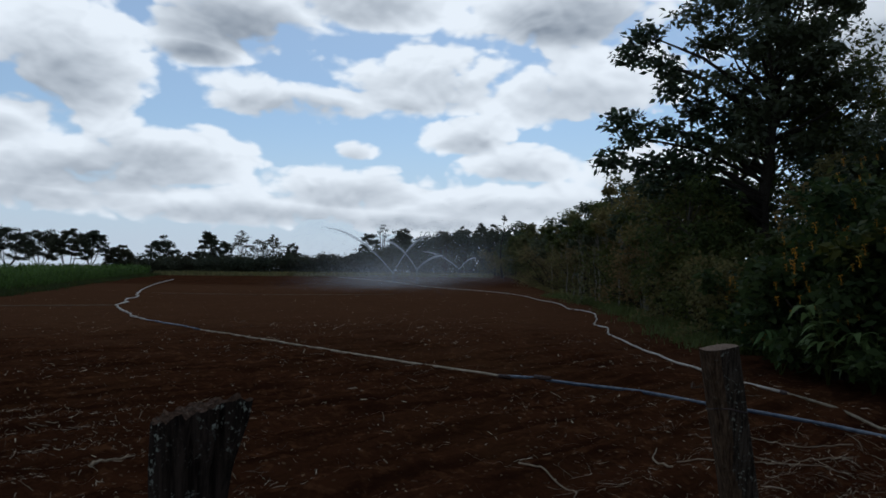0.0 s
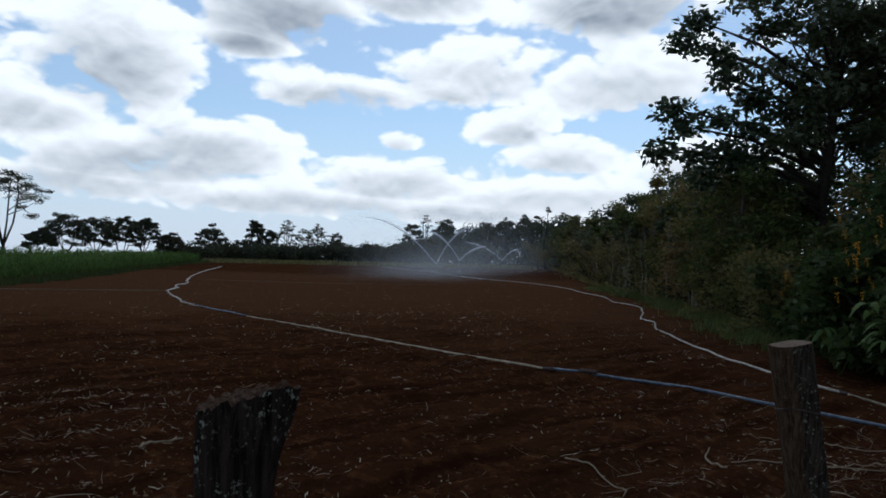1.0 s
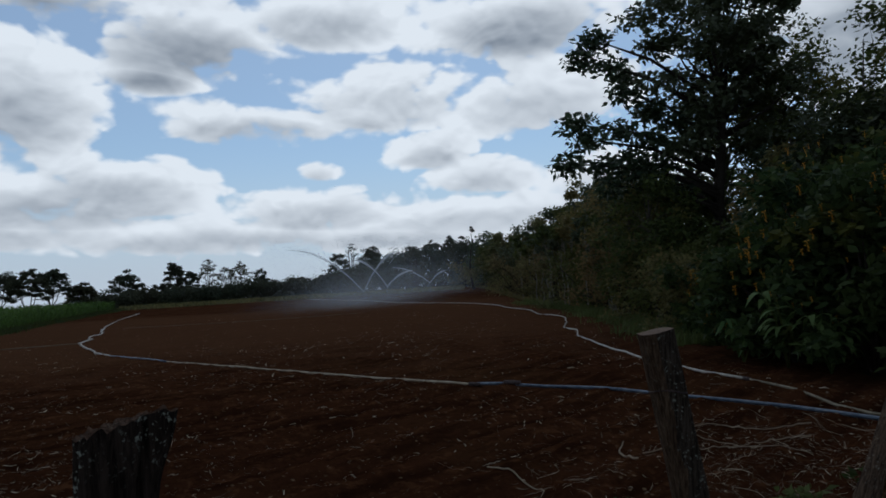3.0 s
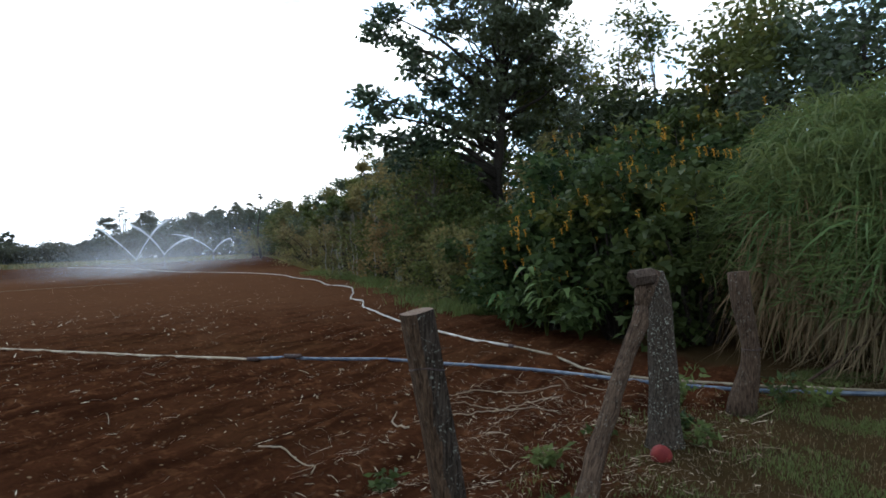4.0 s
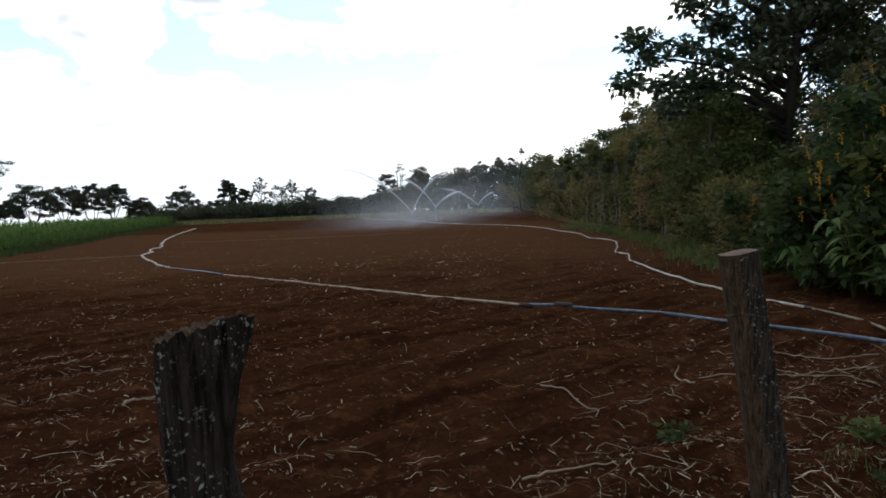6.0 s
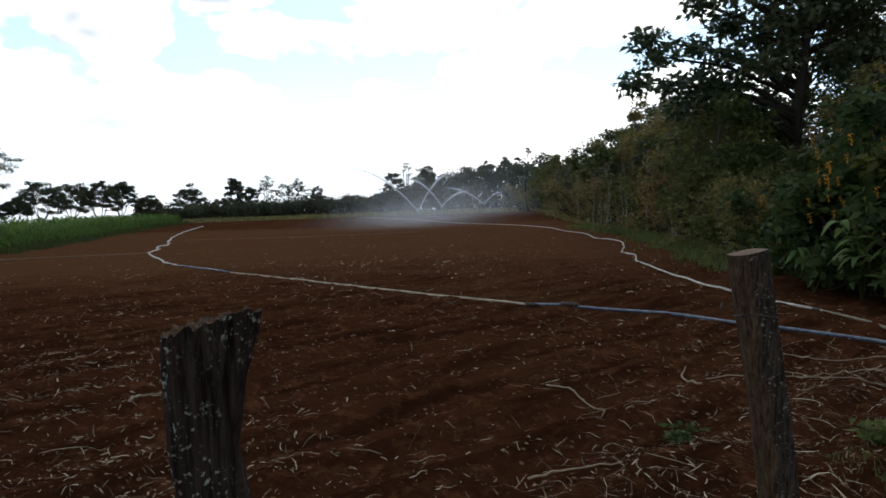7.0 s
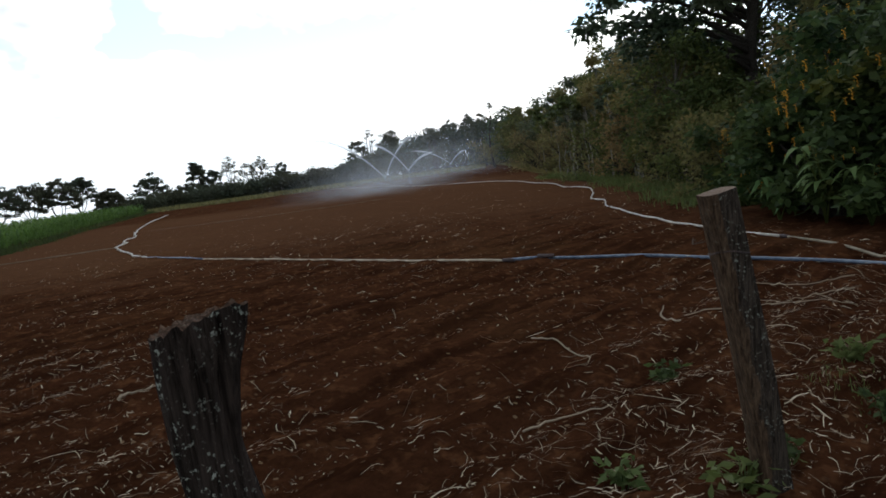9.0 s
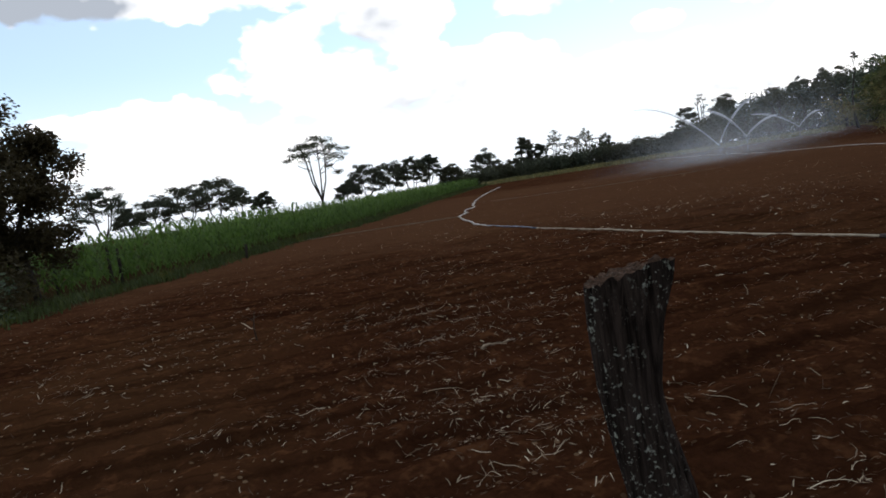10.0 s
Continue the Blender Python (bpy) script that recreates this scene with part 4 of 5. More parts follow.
tree("tree", 13.8, 11.6, 7.6, 2.8, 2.0, 0.18, 46, 7000, 0.22, "tall tree with drooping sparse leaves", LEAF_MID, PALE_BARK, 164, (-0.3, 0), 1.2, 0.9)
tree("tree", 12.4, 8.6, 6.5, 2.4, 0.8, 0.16, 40, 9000, 0.2, "dense green tree behind the tall grass", LEAF_DARK, TREE_BARK, 165, (0, 0), 0.9)
tree("tree", 12.0, 5.6, 6.5, 2.4, 0.5, 0.16, 36, 8000, 0.2, "dense green tree behind the tall grass", LEAF_MID, TREE_BARK, 166, (0, 0), 0.9)


def tall_grass(x, y, h, n, dry_or_sheen, seed, r=0.6):
    """A clump of arching cane grass: green blades over a skirt of dry ones."""
    g = np.random.default_rng(seed)
    t = thing("tall_grass", x, y, 0, "clump of tall arching green grass with dry straw-coloured lower blades", "grass", "tall grass clumps")

    def blades(name, n, low, high, length, mat, droop, width, label):
        k = np.linspace(0, 1, 6)
        a = g.uniform(0, 2 * math.pi, n)
        out = np.stack((np.cos(a), np.sin(a), np.zeros(n)), axis=1)
        root = out * (g.uniform(0, 1, n) ** 0.5 * r)[:, None]
        root[:, 2] = g.uniform(low, high, n)
        L = (length * g.uniform(0.6, 1.2, n))[:, None, None]
        rise = g.uniform(0.1, 1.25, n)[:, None]
        p = np.repeat(root[:, None, :], 6, axis=1) + out[:, None, :] * (k[None, :, None] * L * g.uniform(0.25, 0.8, n)[:, None, None])
        p[:, :, 2] += L[:, :, 0] * (rise * k - droop * k ** 2.2)
        p[:, :, 2] = np.maximum(p[:, :, 2], 0.04)
        side = np.stack((-np.sin(a), np.cos(a), g.normal(size=n) * 0.8), axis=1)
        p[:, :, :2] += (g.normal(size=(n, 2)) * 0.22)[:, None, :] * (k * k)[None, :, None]
        strip_object(name, p, np.array((0.7, 1, 1, 0.8, 0.5, 0.08)) * width, unit(side), mat, t, label)

    canes = []
    for i in range(12):
        a, q = g.uniform(0, 6.28), g.uniform(0, 1) ** 0.5 * r
        s = np.array((q * math.cos(a), q * math.sin(a), -0.02))
        canes.append(tube([s, s * 1.3 + (0, 0, h * 0.45), s * 1.8 + (0, 0, h * 0.85)], [0.008, 0.007, 0.004], 5))
    v, f = join(canes)
    mesh_object("cane", v, f, LEAF_GRASS, t)["kind"] = "stuff"
    a = g.uniform(0, 2 * math.pi, n)
    lift = g.uniform(0.42, 1.0, n) ** 0.9
    reach = r * 1.35 * np.sqrt(g.uniform(0, 1, n)) * (0.55 + 0.9 * np.sin(np.clip(lift, 0, 1) * 2.6))
    head = np.column_stack((reach * np.cos(a), reach * np.sin(a), h * lift * (1 - 0.12 * reach)))
    quad_object("green_blades", leaf_quads(head, 0.38, 0.015, g, 0.45, np.column_stack((np.cos(a) * 0.5, np.sin(a) * 0.5, np.full(n, 0.35)))), LEAF_GRASS, t)
    blades("arching_blades", n // 4, h * 0.56, h * 0.94, 0.75, LEAF_GRASS, 1.2, 0.026, "")
    blades("pale_blades", n // 14, h * 0.5, h * 0.85, 0.85, LEAF_PALE, 1.3, 0.032, "pale green arching blades")
    blades("dry_blades", dry_or_sheen, h * 0.22, h * 0.66, 0.95, LEAF_DRY, 1.6, 0.024, "dry straw-coloured blades")


for n, (x, y, h) in enumerate([(8.25, 6.3, 2.9), (8.5, 5.4, 3.1), (9.1, 6.6, 3.6), (8.9, 4.4, 3.2), (9.7, 5.5, 3.9), (10.2, 7.2, 4.0), (9.6, 3.5, 3.4), (8.2, 4.8, 2.0)]):
    tall_grass(x - 0.28, y, h, 3000, 900, 200 + n, 0.72)


# far trees ----------------------------------------------------------------------------------
def far_tree(az, top, d, width, low, leaves, label, seed, mat=None, clumps=24, fork=0.35, flat=0.6, leaf=None, lumps=(0.24, 0.34)):
    """A tree at d metres, az degrees from ahead, its top at that elevation; width in degrees, low: the crown's lower edge as a share of the height."""
    x, y = d * math.sin(radians(az)), d * math.cos(radians(az))
    h = 1.66 + d * math.tan(radians(top * 1.04 + 0.1)) - on_ground(x, y)
    r = d * math.tan(radians(width / 2))
    jit = random.Random(seed)
    h, low = h * jit.uniform(0.94, 1.08), low * jit.uniform(0.8, 1.2)
    return tree("tree", x, y, h, r, h * low, max(0.016 * h, 0.08), clumps, leaves, leaf or 0.0037 * d, label, mat or LEAF_FAR, TREE_BARK, seed, (jit.uniform(-0.25, 0.25) * r, 0), flat, r * jit.uniform(*lumps), None, 1.0, fork, "distant trees")


def open_tree(az, top, width, low, d, label, seed, pads=16, leaves=170, stems=3, flat=0.34, size=0.3, leaf=0.30, sprigs=0, mat=None):
    """An open-crowned tree at d metres, az degrees from ahead: stems fork upwards and each twig ends in a flat pad of leaves with sky between the pads.
    top is the elevation of its top and width its spread, in degrees; low the crown's lower edge as a share of the height."""
    g = np.random.default_rng(seed)
    x, y = d * math.sin(radians(az)), d * math.cos(radians(az))
    z0 = on_ground(x, y)
    h, r = 1.66 + d * math.tan(radians(top + 0.28)) - z0, d * math.tan(radians(width / 2))
    t = thing("tree", x, y, z0, label, "tree", "distant trees")
    # pads spread over a shallow dome, the outer ones lower
    k = np.sqrt((np.arange(pads) + 0.5) / pads)
    a = np.arange(pads) * 2.39996 + g.uniform(0, 6)
    pr = r * size * g.uniform(0.65, 1.25, pads)
    c = np.column_stack((np.cos(a) * k * (r - pr * 0.6), np.sin(a) * k * (r - pr * 0.6), h * (1 - (1 - low) * (0.75 * k ** 2.2 + 0.30 * g.uniform(0, 1, pads)).clip(0, 1)) - pr * flat))
    for i in range(sprigs):
        q = g.uniform(0, 6.28)
        c[-1 - i] = (r * 0.75 * math.cos(q) * (1 if i % 2 else -1), 0, h * low * g.uniform(0.62, 0.9))
        pr[-1 - i] *= 0.6
    wood, tr = [], max(0.017 * h, 0.07)
    fork = np.array((g.normal() * 0.03 * r, 0, h * low * g.uniform(0.22, 0.45)))
    wood.append(tube([(0, 0, -0.2), fork * 0.5 + (0.02 * h * g.normal(), 0, 0), fork], [tr * 1.3, tr, tr * 0.9], 7, 0.08, seed))
    ends = []
    for i in range(stems):
        q = 6.283 * i / stems + g.uniform(-0.4, 0.4)
        e = np.array((math.cos(q) * r * 0.34, math.sin(q) * r * 0.34, h * (low + (1 - low) * g.uniform(0.05, 0.3))))
        m = fork + (e - fork) * 0.5 + np.array((math.cos(q) * r * 0.06, math.sin(q) * r * 0.06, -0.03 * h))
        wood.append(tube([fork, m, e], [tr * 0.72, tr * 0.55, tr * 0.4], 6, 0.08, seed + i))
        ends.append((m, e))
    for i, e in enumerate(c):
        m, s = min(ends, key=lambda w: np.linalg.norm(w[1] - e))
        s = s if e[2] > s[2] else m + (s - m) * g.uniform(0.2, 0.8)
        wood.append(tube([s, s + (e - s) * 0.55 + np.array((0, 0, -0.02 * h)), e], [tr * 0.36, tr * 0.24, tr * 0.1], 5, 0.05, seed + i))
    v, f = join(wood)
    mesh_object("trunk", v, f, TREE_BARK, t)
    which = np.repeat(np.arange(pads), leaves)
    off = unit(g.normal(size=(len(which), 3))) * g.uniform(0, 1, (len(which), 1)) ** 0.45
    # uneven pads: each is two or three lobes
    lobe = g.normal(size=(pads, 3, 3)) * (0.55, 0.55, 0.3)
    p = c[which] + (off * 0.72 + lobe[which, g.integers(0, 3, len(which))]) * pr[which][:, None] * (1, 1, flat)
    quad_object("crown", leaf_quads(p, leaf, leaf * 0.55, g), mat or LEAF_FAR, t)
    return t


far_tree(-59.6, 11.0, 25, 10.4, 0.02, 27000, "large dark brownish spreading tree at the end of the maize", 300, LEAF_BROWN, 64, leaf=0.17, flat=0.9)
far_tree(-63.5, 9.0, 27, 9.0, 0.1, 9000, "large dark spreading tree at the end of the maize", 301, LEAF_BROWN, 40, leaf=0.17, flat=0.9)
UMBRELLA = "distant flat-crowned tree against the sky"
for n, (az, top, w, low, d) in enumerate([(-53.7, 4.2, 4.2, .46, 96), (-49.7, 2.9, 4.0, .40, 100), (-47.4, 3.5, 4.4, .40, 104), (-45.2, 3.7, 4.6, .42, 98), (-43.5, 2.6, 2.4, .4, 106), (-41.5, 1.95, 1.7, .35, 100), (-51.8, 2.0, 2.6, .4, 108),
                                          (-34.4, 1.7, 2.2, .45, 96), (-32.8, 3.0, 3.6, .40, 100), (-30.7, 2.95, 3.2, .36, 104), (-28.9, 3.0, 3.2, .36, 98), (-27.4, 3.05, 2.6, .38, 102), (-25.5, 1.75, 2.2, .3, 100)]):
    open_tree(az, top, w * 1.12, low, d, UMBRELLA, 310 + n, 50, 150, 4, 0.5, 0.20, 0.24)
open_tree(-36.7, 6.0, 5.7, 0.66, 85, "tall slender forked tree with a small flat crown", 333, 30, 150, 4, 0.5, 0.21, 0.22, 2)
FARSIDE = "dark tree on the far side of the field"
for n, (az, top, w, low, pads, leaves) in enumerate([(-22.4, 2.6, 2.9, .34, 24, 130), (-20.3, 1.45, 1.1, .3, 9, 80), (-18.9, 3.15, 2.2, .12, 40, 150), (-17.6, 2.5, 1.6, .1, 26, 120), (-16.3, 3.1, 1.9, .5, 16, 34), (-14.9, 2.5, 1.8, .5, 14, 30), (-13.8, 2.9, 2.0, .5, 18, 38), (-12.2, 2.15, 1.7, .2, 24, 90),
                                                     (-8.8, 1.4, 1.0, .15, 12, 80), (-7.7, 1.3, 0.9, .2, 10, 80), (-5.7, 3.3, 2.3, .28, 26, 110), (-4.6, 4.0, 1.4, .7, 8, 18), (-2.9, 3.7, 3.2, .2, 44, 150), (-1.4, 3.0, 1.8, .2, 24, 120), (0.6, 3.5, 2.6, .55, 24, 70), (2.3, 3.9, 2.6, .55, 24, 80),
                                                     (3.9, 4.1, 2.4, .5, 26, 110), (5.0, 4.1, 1.6, .2, 26, 140), (7.0, 3.6, 1.8, .3, 22, 80), (8.1, 4.2, 1.8, .35, 22, 90)]):
    open_tree(az, top, w, low, 128, FARSIDE, 340 + n, int(pads * 1.7), int(leaves * 1.1), 4, 0.75, 0.20, 0.28)

far_tree(5.8, 4.62, 96, 0.7, 0.86, 90, "thin bare stem with a small tuft of leaves", 360, None, 4, 0.8, 0.8)

# scrub along the far edge
g = np.random.default_rng(77)
for n in range(34):
    az = -25 + n * 1.0 + g.uniform(-0.4, 0.4)
    d = 122 + g.uniform(-4, 6)
    x, y = d * math.sin(radians(az)), d * math.cos(radians(az))
    h = g.uniform(0.85, 1.15) * float(np.interp(az, (-25, -10, -7, -3, 1, 9), (2.0, 2.8, 3.0, 5.2, 7.6, 7.8)))
    shrub("bush", x, y, 2.9, h, 2800, 0.42, "low dark bush along the far edge of the field", LEAF_FAR, 400 + n, None, 0.6, 24, "far scrub")


# maize and the grass beside it ----------------------------------------------------------------
def maize():
    g = np.random.default_rng(8)
    rows = []
    for k in range(9):
        y = np.arange(14.0 if k else 17.0, 92, 0.30)
        y = y + g.uniform(-0.1, 0.1, len(y))
        rows.append(np.column_stack((maize_edge(y) - 1.2 - 0.85 * k + g.normal(size=len(y)) * 0.08, y)))
    p = np.concatenate(rows)
    n = len(p)
    z = ground_height(p[:, 0], p[:, 1])
    h = g.uniform(1.45, 2.25, n) * (1 + 0.16 * value_noise(p[:, 0] * 0.35, p[:, 1] * 0.35, 35)) * np.interp(p[:, 1], (14, 30, 45, 92), (1.12, 1.1, 1.0, 0.8))
    per = 9
    a = g.uniform(0, 6.28, (n, 1)) + (np.arange(per) % 2) * math.pi + g.normal(size=(n, per)) * 0.5
    start = h[:, None] * np.linspace(0.1, 0.72, per)[None, :]
    k = np.linspace(0, 1, 4)
    L = g.uniform(0.55, 1.05, (n, per))[..., None]
    x = p[:, 0][:, None, None] + np.cos(a)[..., None] * k * L * 0.5
    y = p[:, 1][:, None, None] + np.sin(a)[..., None] * k * L * 0.5
    zz = (z[:, None] + start)[..., None] + L * (1.05 * k - 0.85 * k * k)
    paths = np.stack((x, y, zz), axis=-1).reshape(-1, 4, 3)
    side = np.stack((-np.sin(a), np.cos(a), np.zeros_like(a)), axis=-1).reshape(-1, 3)
    ob = strip_object("maize_field", paths, np.array((0.05, 0.085, 0.065, 0.008)), side, LEAF_MAIZE)
    tagged(ob, "field of waist-high to shoulder-high bright green maize", "maize", kind="stuff")


def verge(name, x, y, h, width, mat, label, seed):
    g = np.random.default_rng(seed)
    n = len(x)
    k = np.linspace(0, 1, 3)
    a = g.uniform(0, 6.28, n)
    hh = (h * g.uniform(0.5, 1.3, n))[:, None]
    lean = g.uniform(0.2, 0.9, n)[:, None]
    z = surface(x, y) - 0.01
    p = np.stack((x[:, None] + np.cos(a)[:, None] * k ** 1.6 * hh * lean, y[:, None] + np.sin(a)[:, None] * k ** 1.6 * hh * lean, z[:, None] + hh * k * (1.1 - 0.4 * lean * k)), axis=-1)
    side = np.stack((-np.sin(a), np.cos(a), np.zeros(n)), axis=1)
    tagged(strip_object(name, p, np.array((1, 0.8, 0.1)) * width, side, mat), label, "grass", kind="stuff")


maize()
g = np.random.default_rng(21)
yy = g.uniform(6, 95, 16000)
verge("verge_grass", maize_edge(yy) + g.uniform(-1.6, 0.6, len(yy)) + 0.5 * g.normal(size=len(yy)) * (g.uniform(0, 1, len(yy)) < 0.3) - 0.5 + 0.7 * value_noise(yy * 0.5, yy * 0 + 1.7, 34), yy, 0.34, 0.035, LEAF_SHRUB, "grass and weeds along the edge of the maize", 22)
yy = g.uniform(4.5, 110, 15000) ** 1.0
xx = np.interp(yy, (4, 8, 10, 16, 26, 40, 60, 90, 120), (5.6, 5.4, 5.2, 6.1, 7.8, 8.4, 8.9, 10.6, 11)) + np.abs(g.normal(size=len(yy))) * 0.8
far_side = yy > 15
verge("verge_grass", xx[far_side] + 0.5, yy[far_side], 0.2, 0.03, LEAF_OLIVE, "weeds at the foot of the bushes", 23)
yy = 14 + 34 * g.uniform(0, 1, 4500) ** 1.6
xx = np.interp(yy, (14, 20, 26, 40, 60), (6.6, 7.2, 8.0, 8.7, 9.2)) + g.normal(size=len(yy)) * 0.45 + 0.8 * value_noise(yy * 0.6, yy * 0 + 3.3, 33)
verge("bank_grass", xx, yy, 0.34, 0.028, LEAF_GRASS, "tufts of green grass at the foot of the bank", 26)
aa, dd = np.radians(g.uniform(-23, 5, 9000)), g.uniform(98, 121, 9000)
verge("far_grass", dd * np.sin(aa), dd * np.cos(aa), 0.45, 0.14, LEAF_OLIVE, "rough green grass along the far edge of the field", 27)
xx, yy = g.uniform(1.6, 7.5, 110000), g.uniform(0.8, 5.6, 110000)
pick = g.uniform(0, 1, len(xx)) < turf_amount(xx, yy) * np.clip(0.02 + 1.2 * value_noise(xx * 2.2, yy * 2.2, 30), 0.03, 1)
verge("lawn_grass", xx[pick], yy[pick], 0.055, 0.006, LEAF_GRASS, "short patchy grass around the fence posts", 24)
pick = g.uniform(0, 1, len(xx)) < turf_amount(xx, yy) * 0.10
verge("dry_grass", xx[pick], yy[pick], 0.05, 0.005, LEAF_DRY, "short dry grass around the fence posts", 25)


# straw and stalks on the soil -----------------------------------------------------------------------
def straw_litter():
    g = np.random.default_rng(14)
    n = 76000
    d = np.exp(g.uniform(math.log(1.4), math.log(60), n) ** 1.0)
    a = np.radians(g.uniform(-72, 50, n))
    x, y = d * np.sin(a), d * np.cos(a)
    dens = 0.12 + 1.0 * np.clip(value_noise(x * 0.55, y * 0.55, 15) + 0.35 * value_noise(x * 2.2, y * 2.2, 16), 0, 1)
    dens += 0.3 * np.exp(-((x - 1.0) ** 2 / 2.6 + (y - 3.3) ** 2 / 1.0)) + 0.5 * np.exp(-((x - 3.2) ** 2 / 2 + (y - 6.5) ** 2 / 2))
    keep = (g.uniform(0, 1, n) < dens * np.clip(d / 6, 0.55, 1)) & (x > maize_edge(y) + 1.5) & (x < np.interp(y, (0, 5, 10, 30, 45), (8, 5.5, 5.3, 8, 9)))
    x, y, d = x[keep], y[keep], d[keep]
    n = len(x)
    L = np.clip(np.exp(g.normal(size=n) * 0.75 + math.log(0.036)), 0.010, 0.32)
    a = g.uniform(0, 6.28, n)
    curl = g.normal(size=n) * 0.28
    k = np.linspace(-0.5, 0.5, 4)
    px = x[:, None] + L[:, None] * (np.cos(a)[:, None] * k - np.sin(a)[:, None] * curl[:, None] * (k * k))
    py = y[:, None] + L[:, None] * (np.sin(a)[:, None] * k + np.cos(a)[:, None] * curl[:, None] * (k * k))
    tip = g.uniform(-0.02, 0.28, n)[:, None] * L[:, None] * (k[None, :] + 0.5) + g.uniform(0.0, 0.03, n)[:, None]
    pz = surface(px, py) + 0.008 + tip
    w = g.uniform(0.0020, 0.0066, n) * np.clip(d / 6, 1, 3.0)
    side = unit(np.stack((-np.sin(a), np.cos(a), g.normal(size=n) * 0.8), axis=1))
    ob = strip_object("straw_litter", np.stack((px, py, pz), axis=-1), w[:, None] * np.array((0.8, 1, 1, 0.5)), side, STRAW)
    tagged(ob, "scattered pale straw and broken stalks on the soil", "straw", kind="stuff")


straw_litter()


def dry_tangle():
    """Long curling dead grass in a loose mat between the posts."""
    g = np.random.default_rng(19)
    n = 1600
    c = np.array([(1.5, 3.4), (2.2, 4.6), (2.6, 5.6), (1.0, 2.7), (2.9, 3.9), (3.4, 6.2)])[g.integers(0, 6, n)]
    x, y = (c + g.normal(size=(n, 2)) * (0.75, 0.65)).T
    keep = g.uniform(0, 1, n) < np.clip(0.35 + 0.9 * value_noise(x * 2.6, y * 2.6, 51), 0, 1)
    x, y = x[keep], y[keep]
    n = len(x)
    L, a, curl = g.uniform(0.06, 0.30, n), g.uniform(0, 6.28, n), g.normal(size=n) * 1.1
    k = np.linspace(-0.5, 0.5, 5)
    px = x[:, None] + L[:, None] * (np.cos(a)[:, None] * k - np.sin(a)[:, None] * curl[:, None] * (k * k))
    py = y[:, None] + L[:, None] * (np.sin(a)[:, None] * k + np.cos(a)[:, None] * curl[:, None] * (k * k))
    pz = surface(px, py) + 0.006 + g.uniform(0.0, 0.16, n)[:, None] * L[:, None] * (1 - 4 * k * k)[None, :] + g.uniform(0, 0.02, n)[:, None]
    side = unit(np.stack((-np.sin(a), np.cos(a), g.normal(size=n) * 0.8), axis=1))
    ob = strip_object("dry_tangle", np.stack((px, py, pz), axis=-1), g.uniform(0.0012, 0.0032, n)[:, None] * np.array((0.7, 1, 1, 0.8, 0.3)), side, STRAW)
    tagged(ob, "loose mat of curling dead grass between the fence posts", "dry grass", kind="stuff")


dry_tangle()


def stalk(pts, r, label, seed):
    line = smooth_line(pts, 0.06)
    z = surface(line[:, 0], line[:, 1]) + r + 0.01
    p = np.column_stack((line, z))
    k = np.linspace(1, 0.45, len(p))
    t = thing("dry_stalk", float(line[0, 0]), float(line[0, 1]), 0, label, "stalk")
    v, f = tube(p - np.array((line[0, 0], line[0, 1], 0)), list(r * k), 6, 0.12, seed)
    mesh_object("stem", v, f, STRAW, t)


stalk([(0.72, 5.75), (0.98, 5.35), (1.08, 5.02), (1.02, 4.82)], 0.008, "curved pale dry stalk lying on the soil", 1)
stalk([(4.1, 6.3), (3.3, 6.6), (2.7, 6.9)], 0.006, "long dry branch lying on the soil", 2)
stalk([(3.9, 6.0), (3.2, 5.9), (2.6, 6.2)], 0.006, "dry branch lying on the soil", 3)
stalk([(-2.92, 5.4), (-2.95, 5.7), (-2.8, 5.95)], 0.018, "upright pale maize stub in the soil", 4)

stalk([(2.2, 5.9), (2.6, 5.75), (3.1, 5.85), (3.6, 5.5)], 0.006, "long dry stalk beside the fence post", 5)
stalk([(2.05, 5.6), (2.0, 5.95), (2.15, 6.3)], 0.010, "short dry stalk beside the fence post", 6)
stalk([(0.35, 3.75), (0.62, 3.9), (0.95, 3.88)], 0.009, "dry stalk on the soil", 7)
stalk([(7.0, 15.8), (7.3, 16.3), (7.4, 16.9)], 0.03, "pale fallen branch at the foot of the bushes", 8)
dead_branch([(6.45, 5.1, 0.02), (6.8, 4.9, 0.3), (7.2, 4.7, 0.6), (7.8, 4.45, 1.0)], 0.018, "bare pale branch leaning in the tall grass", 9)
dead_branch([(-6.72, 6.4, -0.02), (-6.74, 6.4, 0.2), (-6.70, 6.42, 0.42)], 0.014, "thin dark stick standing in the soil", 10)
dead_branch([(3.9, 9.9, 0.05), (3.7, 9.4, 0.08), (3.55, 9.0, 0.14), (3.6, 8.7, 0.2)], 0.016, "dead branch lying by the hose", 11)


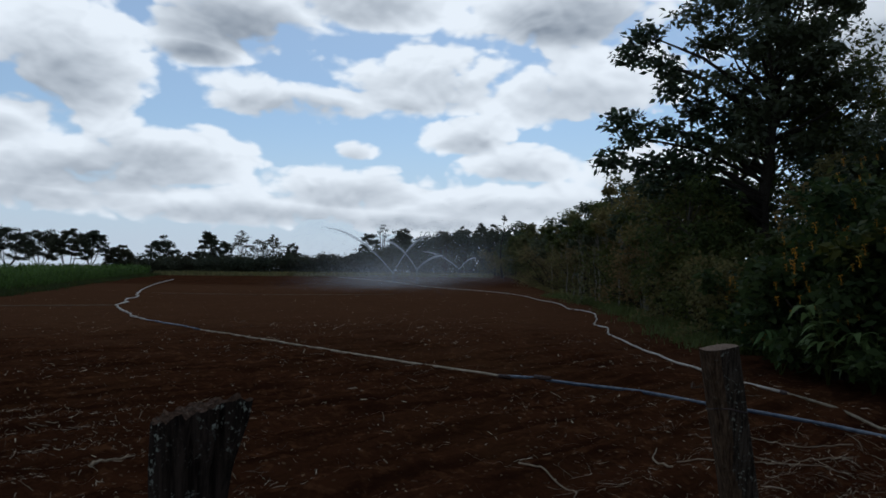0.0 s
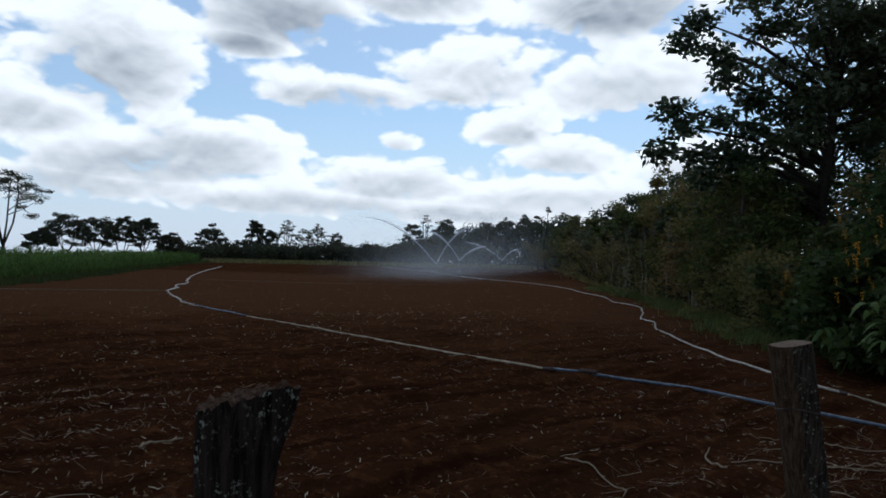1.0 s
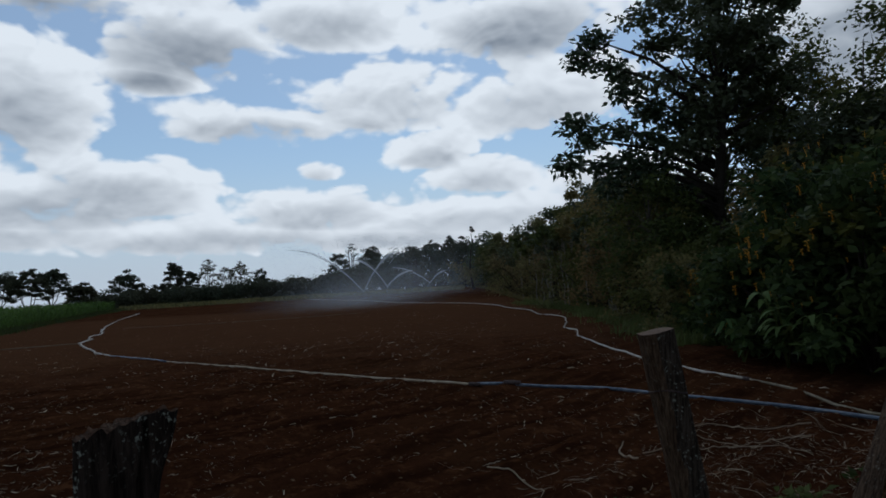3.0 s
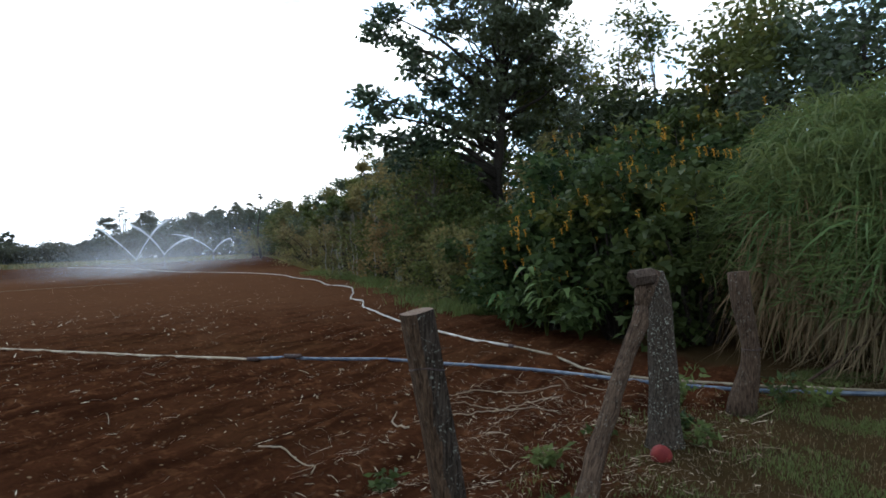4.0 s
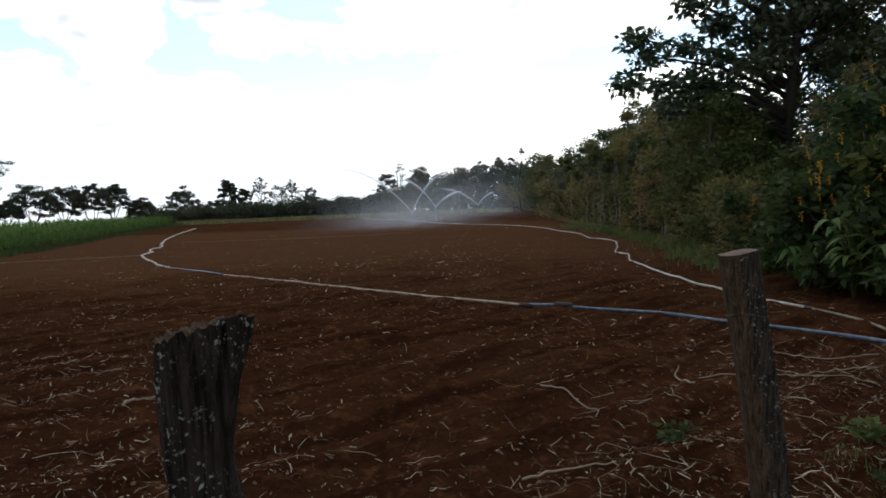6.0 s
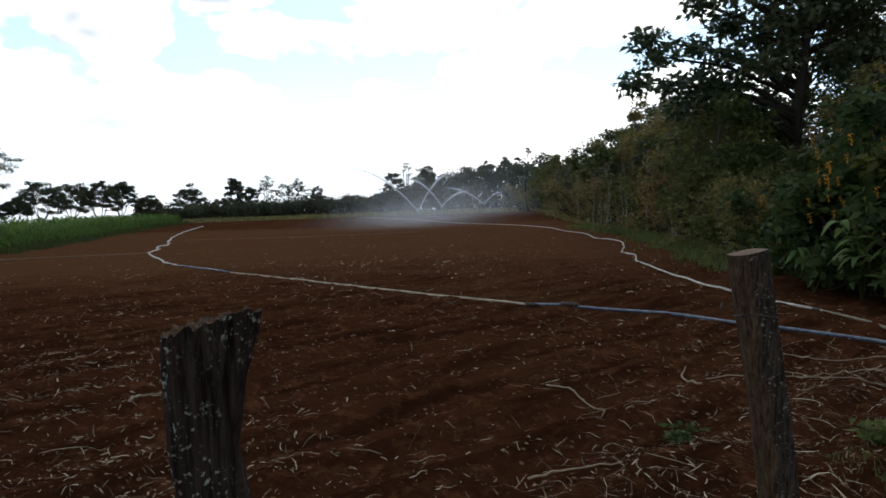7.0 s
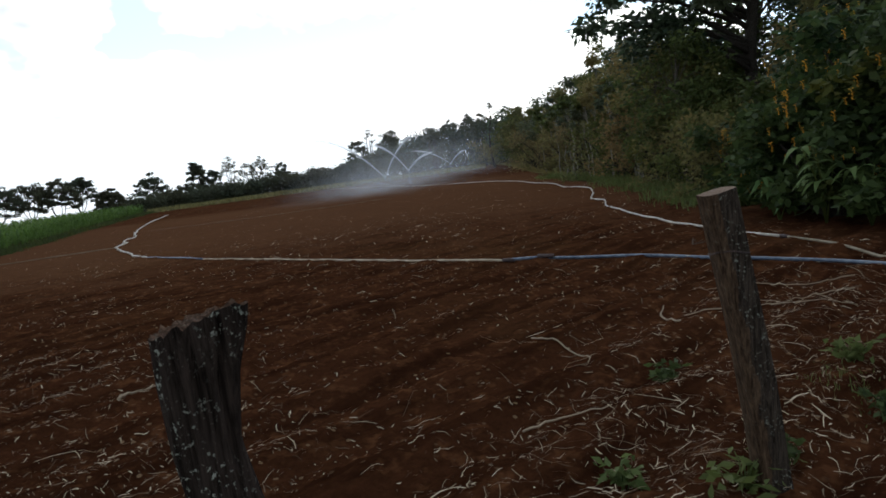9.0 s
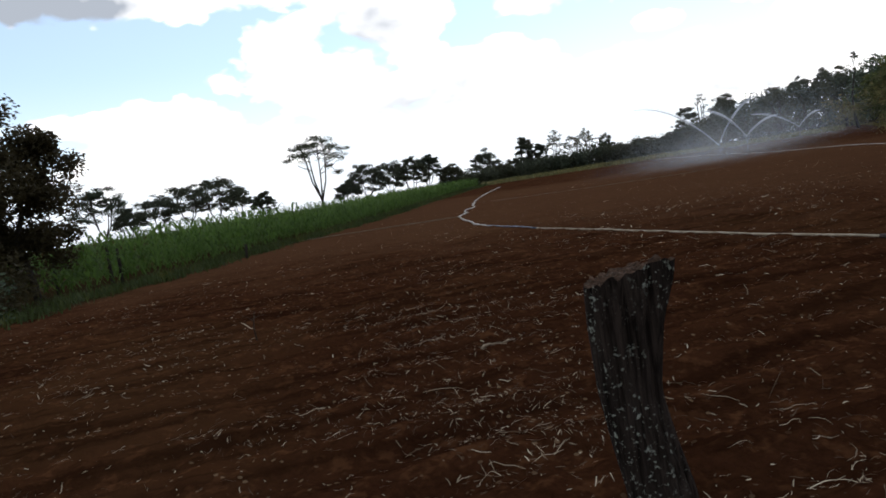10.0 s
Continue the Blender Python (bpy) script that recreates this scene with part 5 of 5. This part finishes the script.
def weed(x, y, r, h, n, leaf, mat, label, seed):
    """A low plant: short stems with leaves on all sides."""
    g = np.random.default_rng(seed)
    t = thing("weed", x, y, float(surface(x, y)), label, "weed", "weeds by the fence")
    stems, pts = [], []
    for k in range(9):
        a, q = g.uniform(0, 6.28), r * g.uniform(0.2, 1.0)
        e = np.array((q * math.cos(a), q * math.sin(a), h * g.uniform(0.4, 1.0)))
        stems.append(tube([(0, 0, -0.01), e * (0.5, 0.5, 0.7), e], [0.005, 0.004, 0.002], 4))
        pts.append(np.linspace(0.35, 1, n)[:, None] * e + g.normal(size=(n, 3)) * leaf * 0.3)
    v, f = join(stems)
    mesh_object("stem", v, f, mat, t)["kind"] = "stuff"
    pts = np.concatenate(pts)
    pts[:, 2] = np.maximum(pts[:, 2], 0.01)
    quad_object("foliage", leaf_quads(pts, leaf, leaf * 0.45, g, 0.1), mat, t)


for n, (x, y, r, h) in enumerate([(1.47, 4.33, 0.14, 0.14), (1.25, 2.72, 0.16, 0.16), (1.55, 2.95, 0.12, 0.12), (2.62, 4.07, 0.16, 0.14), (2.30, 3.25, 0.15, 0.16), (3.98, 4.0, 0.22, 0.22), (4.15, 4.35, 0.16, 0.18),
                                  (4.75, 5.1, 0.26, 0.42), (5.55, 4.6, 0.3, 0.28), (5.9, 4.4, 0.3, 0.24), (3.4, 4.5, 0.14, 0.1), (0.75, 3.0, 0.1, 0.1)]):
    weed(x, y, r, h, 7, 0.07 + 0.1 * r, LEAF_GRASS if n % 2 else LEAF_SHRUB, "small green weed growing by the fence", 500 + n)


def lance_plant(x, y, h, seed):
    """A plant with long drooping lance-shaped leaves."""
    g = np.random.default_rng(seed)
    t = thing("broadleaf_plant", x, y, on_ground(x, y), "pale green plant with long drooping lance-shaped leaves", "plant")
    stems = []
    k = np.linspace(0, 1, 6)
    paths, sides = [], []
    for i in range(5):
        a = g.uniform(0, 6.28)
        top = np.array((0.3 * math.cos(a), 0.3 * math.sin(a), h * g.uniform(0.6, 1.0)))
        stems.append(tube([(0, 0, 0), top * (0.4, 0.4, 0.6), top], [0.016, 0.012, 0.007], 6))
        for j in range(9):
            b2 = g.uniform(0, 6.28)
            out = np.array((math.cos(b2), math.sin(b2), 0))
            L = g.uniform(0.3, 0.5)
            root = top * g.uniform(0.55, 1.0)
            paths.append(root + out * (k[:, None] * L * 0.8) + np.array((0, 0, 1)) * (L * (0.55 * k - 0.95 * k ** 2))[:, None])
            sides.append((-math.sin(b2), math.cos(b2), g.normal() * 0.2))
    v, f = join(stems)
    mesh_object("stem", v, f, LEAF_GRASS, t)
    strip_object("foliage", np.array(paths), np.array((0.02, 0.07, 0.095, 0.085, 0.05, 0.004)), unit(np.array(sides)), LEAF_PALE, t)


lance_plant(6.0, 9.9, 1.35, 600)
lance_plant(6.3, 9.3, 0.95, 601)
lance_plant(5.85, 11.0, 0.8, 602)
shrub("bush", -20.5, 10.2, 1.6, 1.8, 3000, 0.16, "dark weedy bush under the large tree", LEAF_BROWN, 610, None, 0.5, 18)
shrub("bush", -18.6, 8.4, 1.2, 1.0, 1800, 0.14, "dark weedy bush under the large tree", LEAF_DARK, 611, None, 0.5, 14)
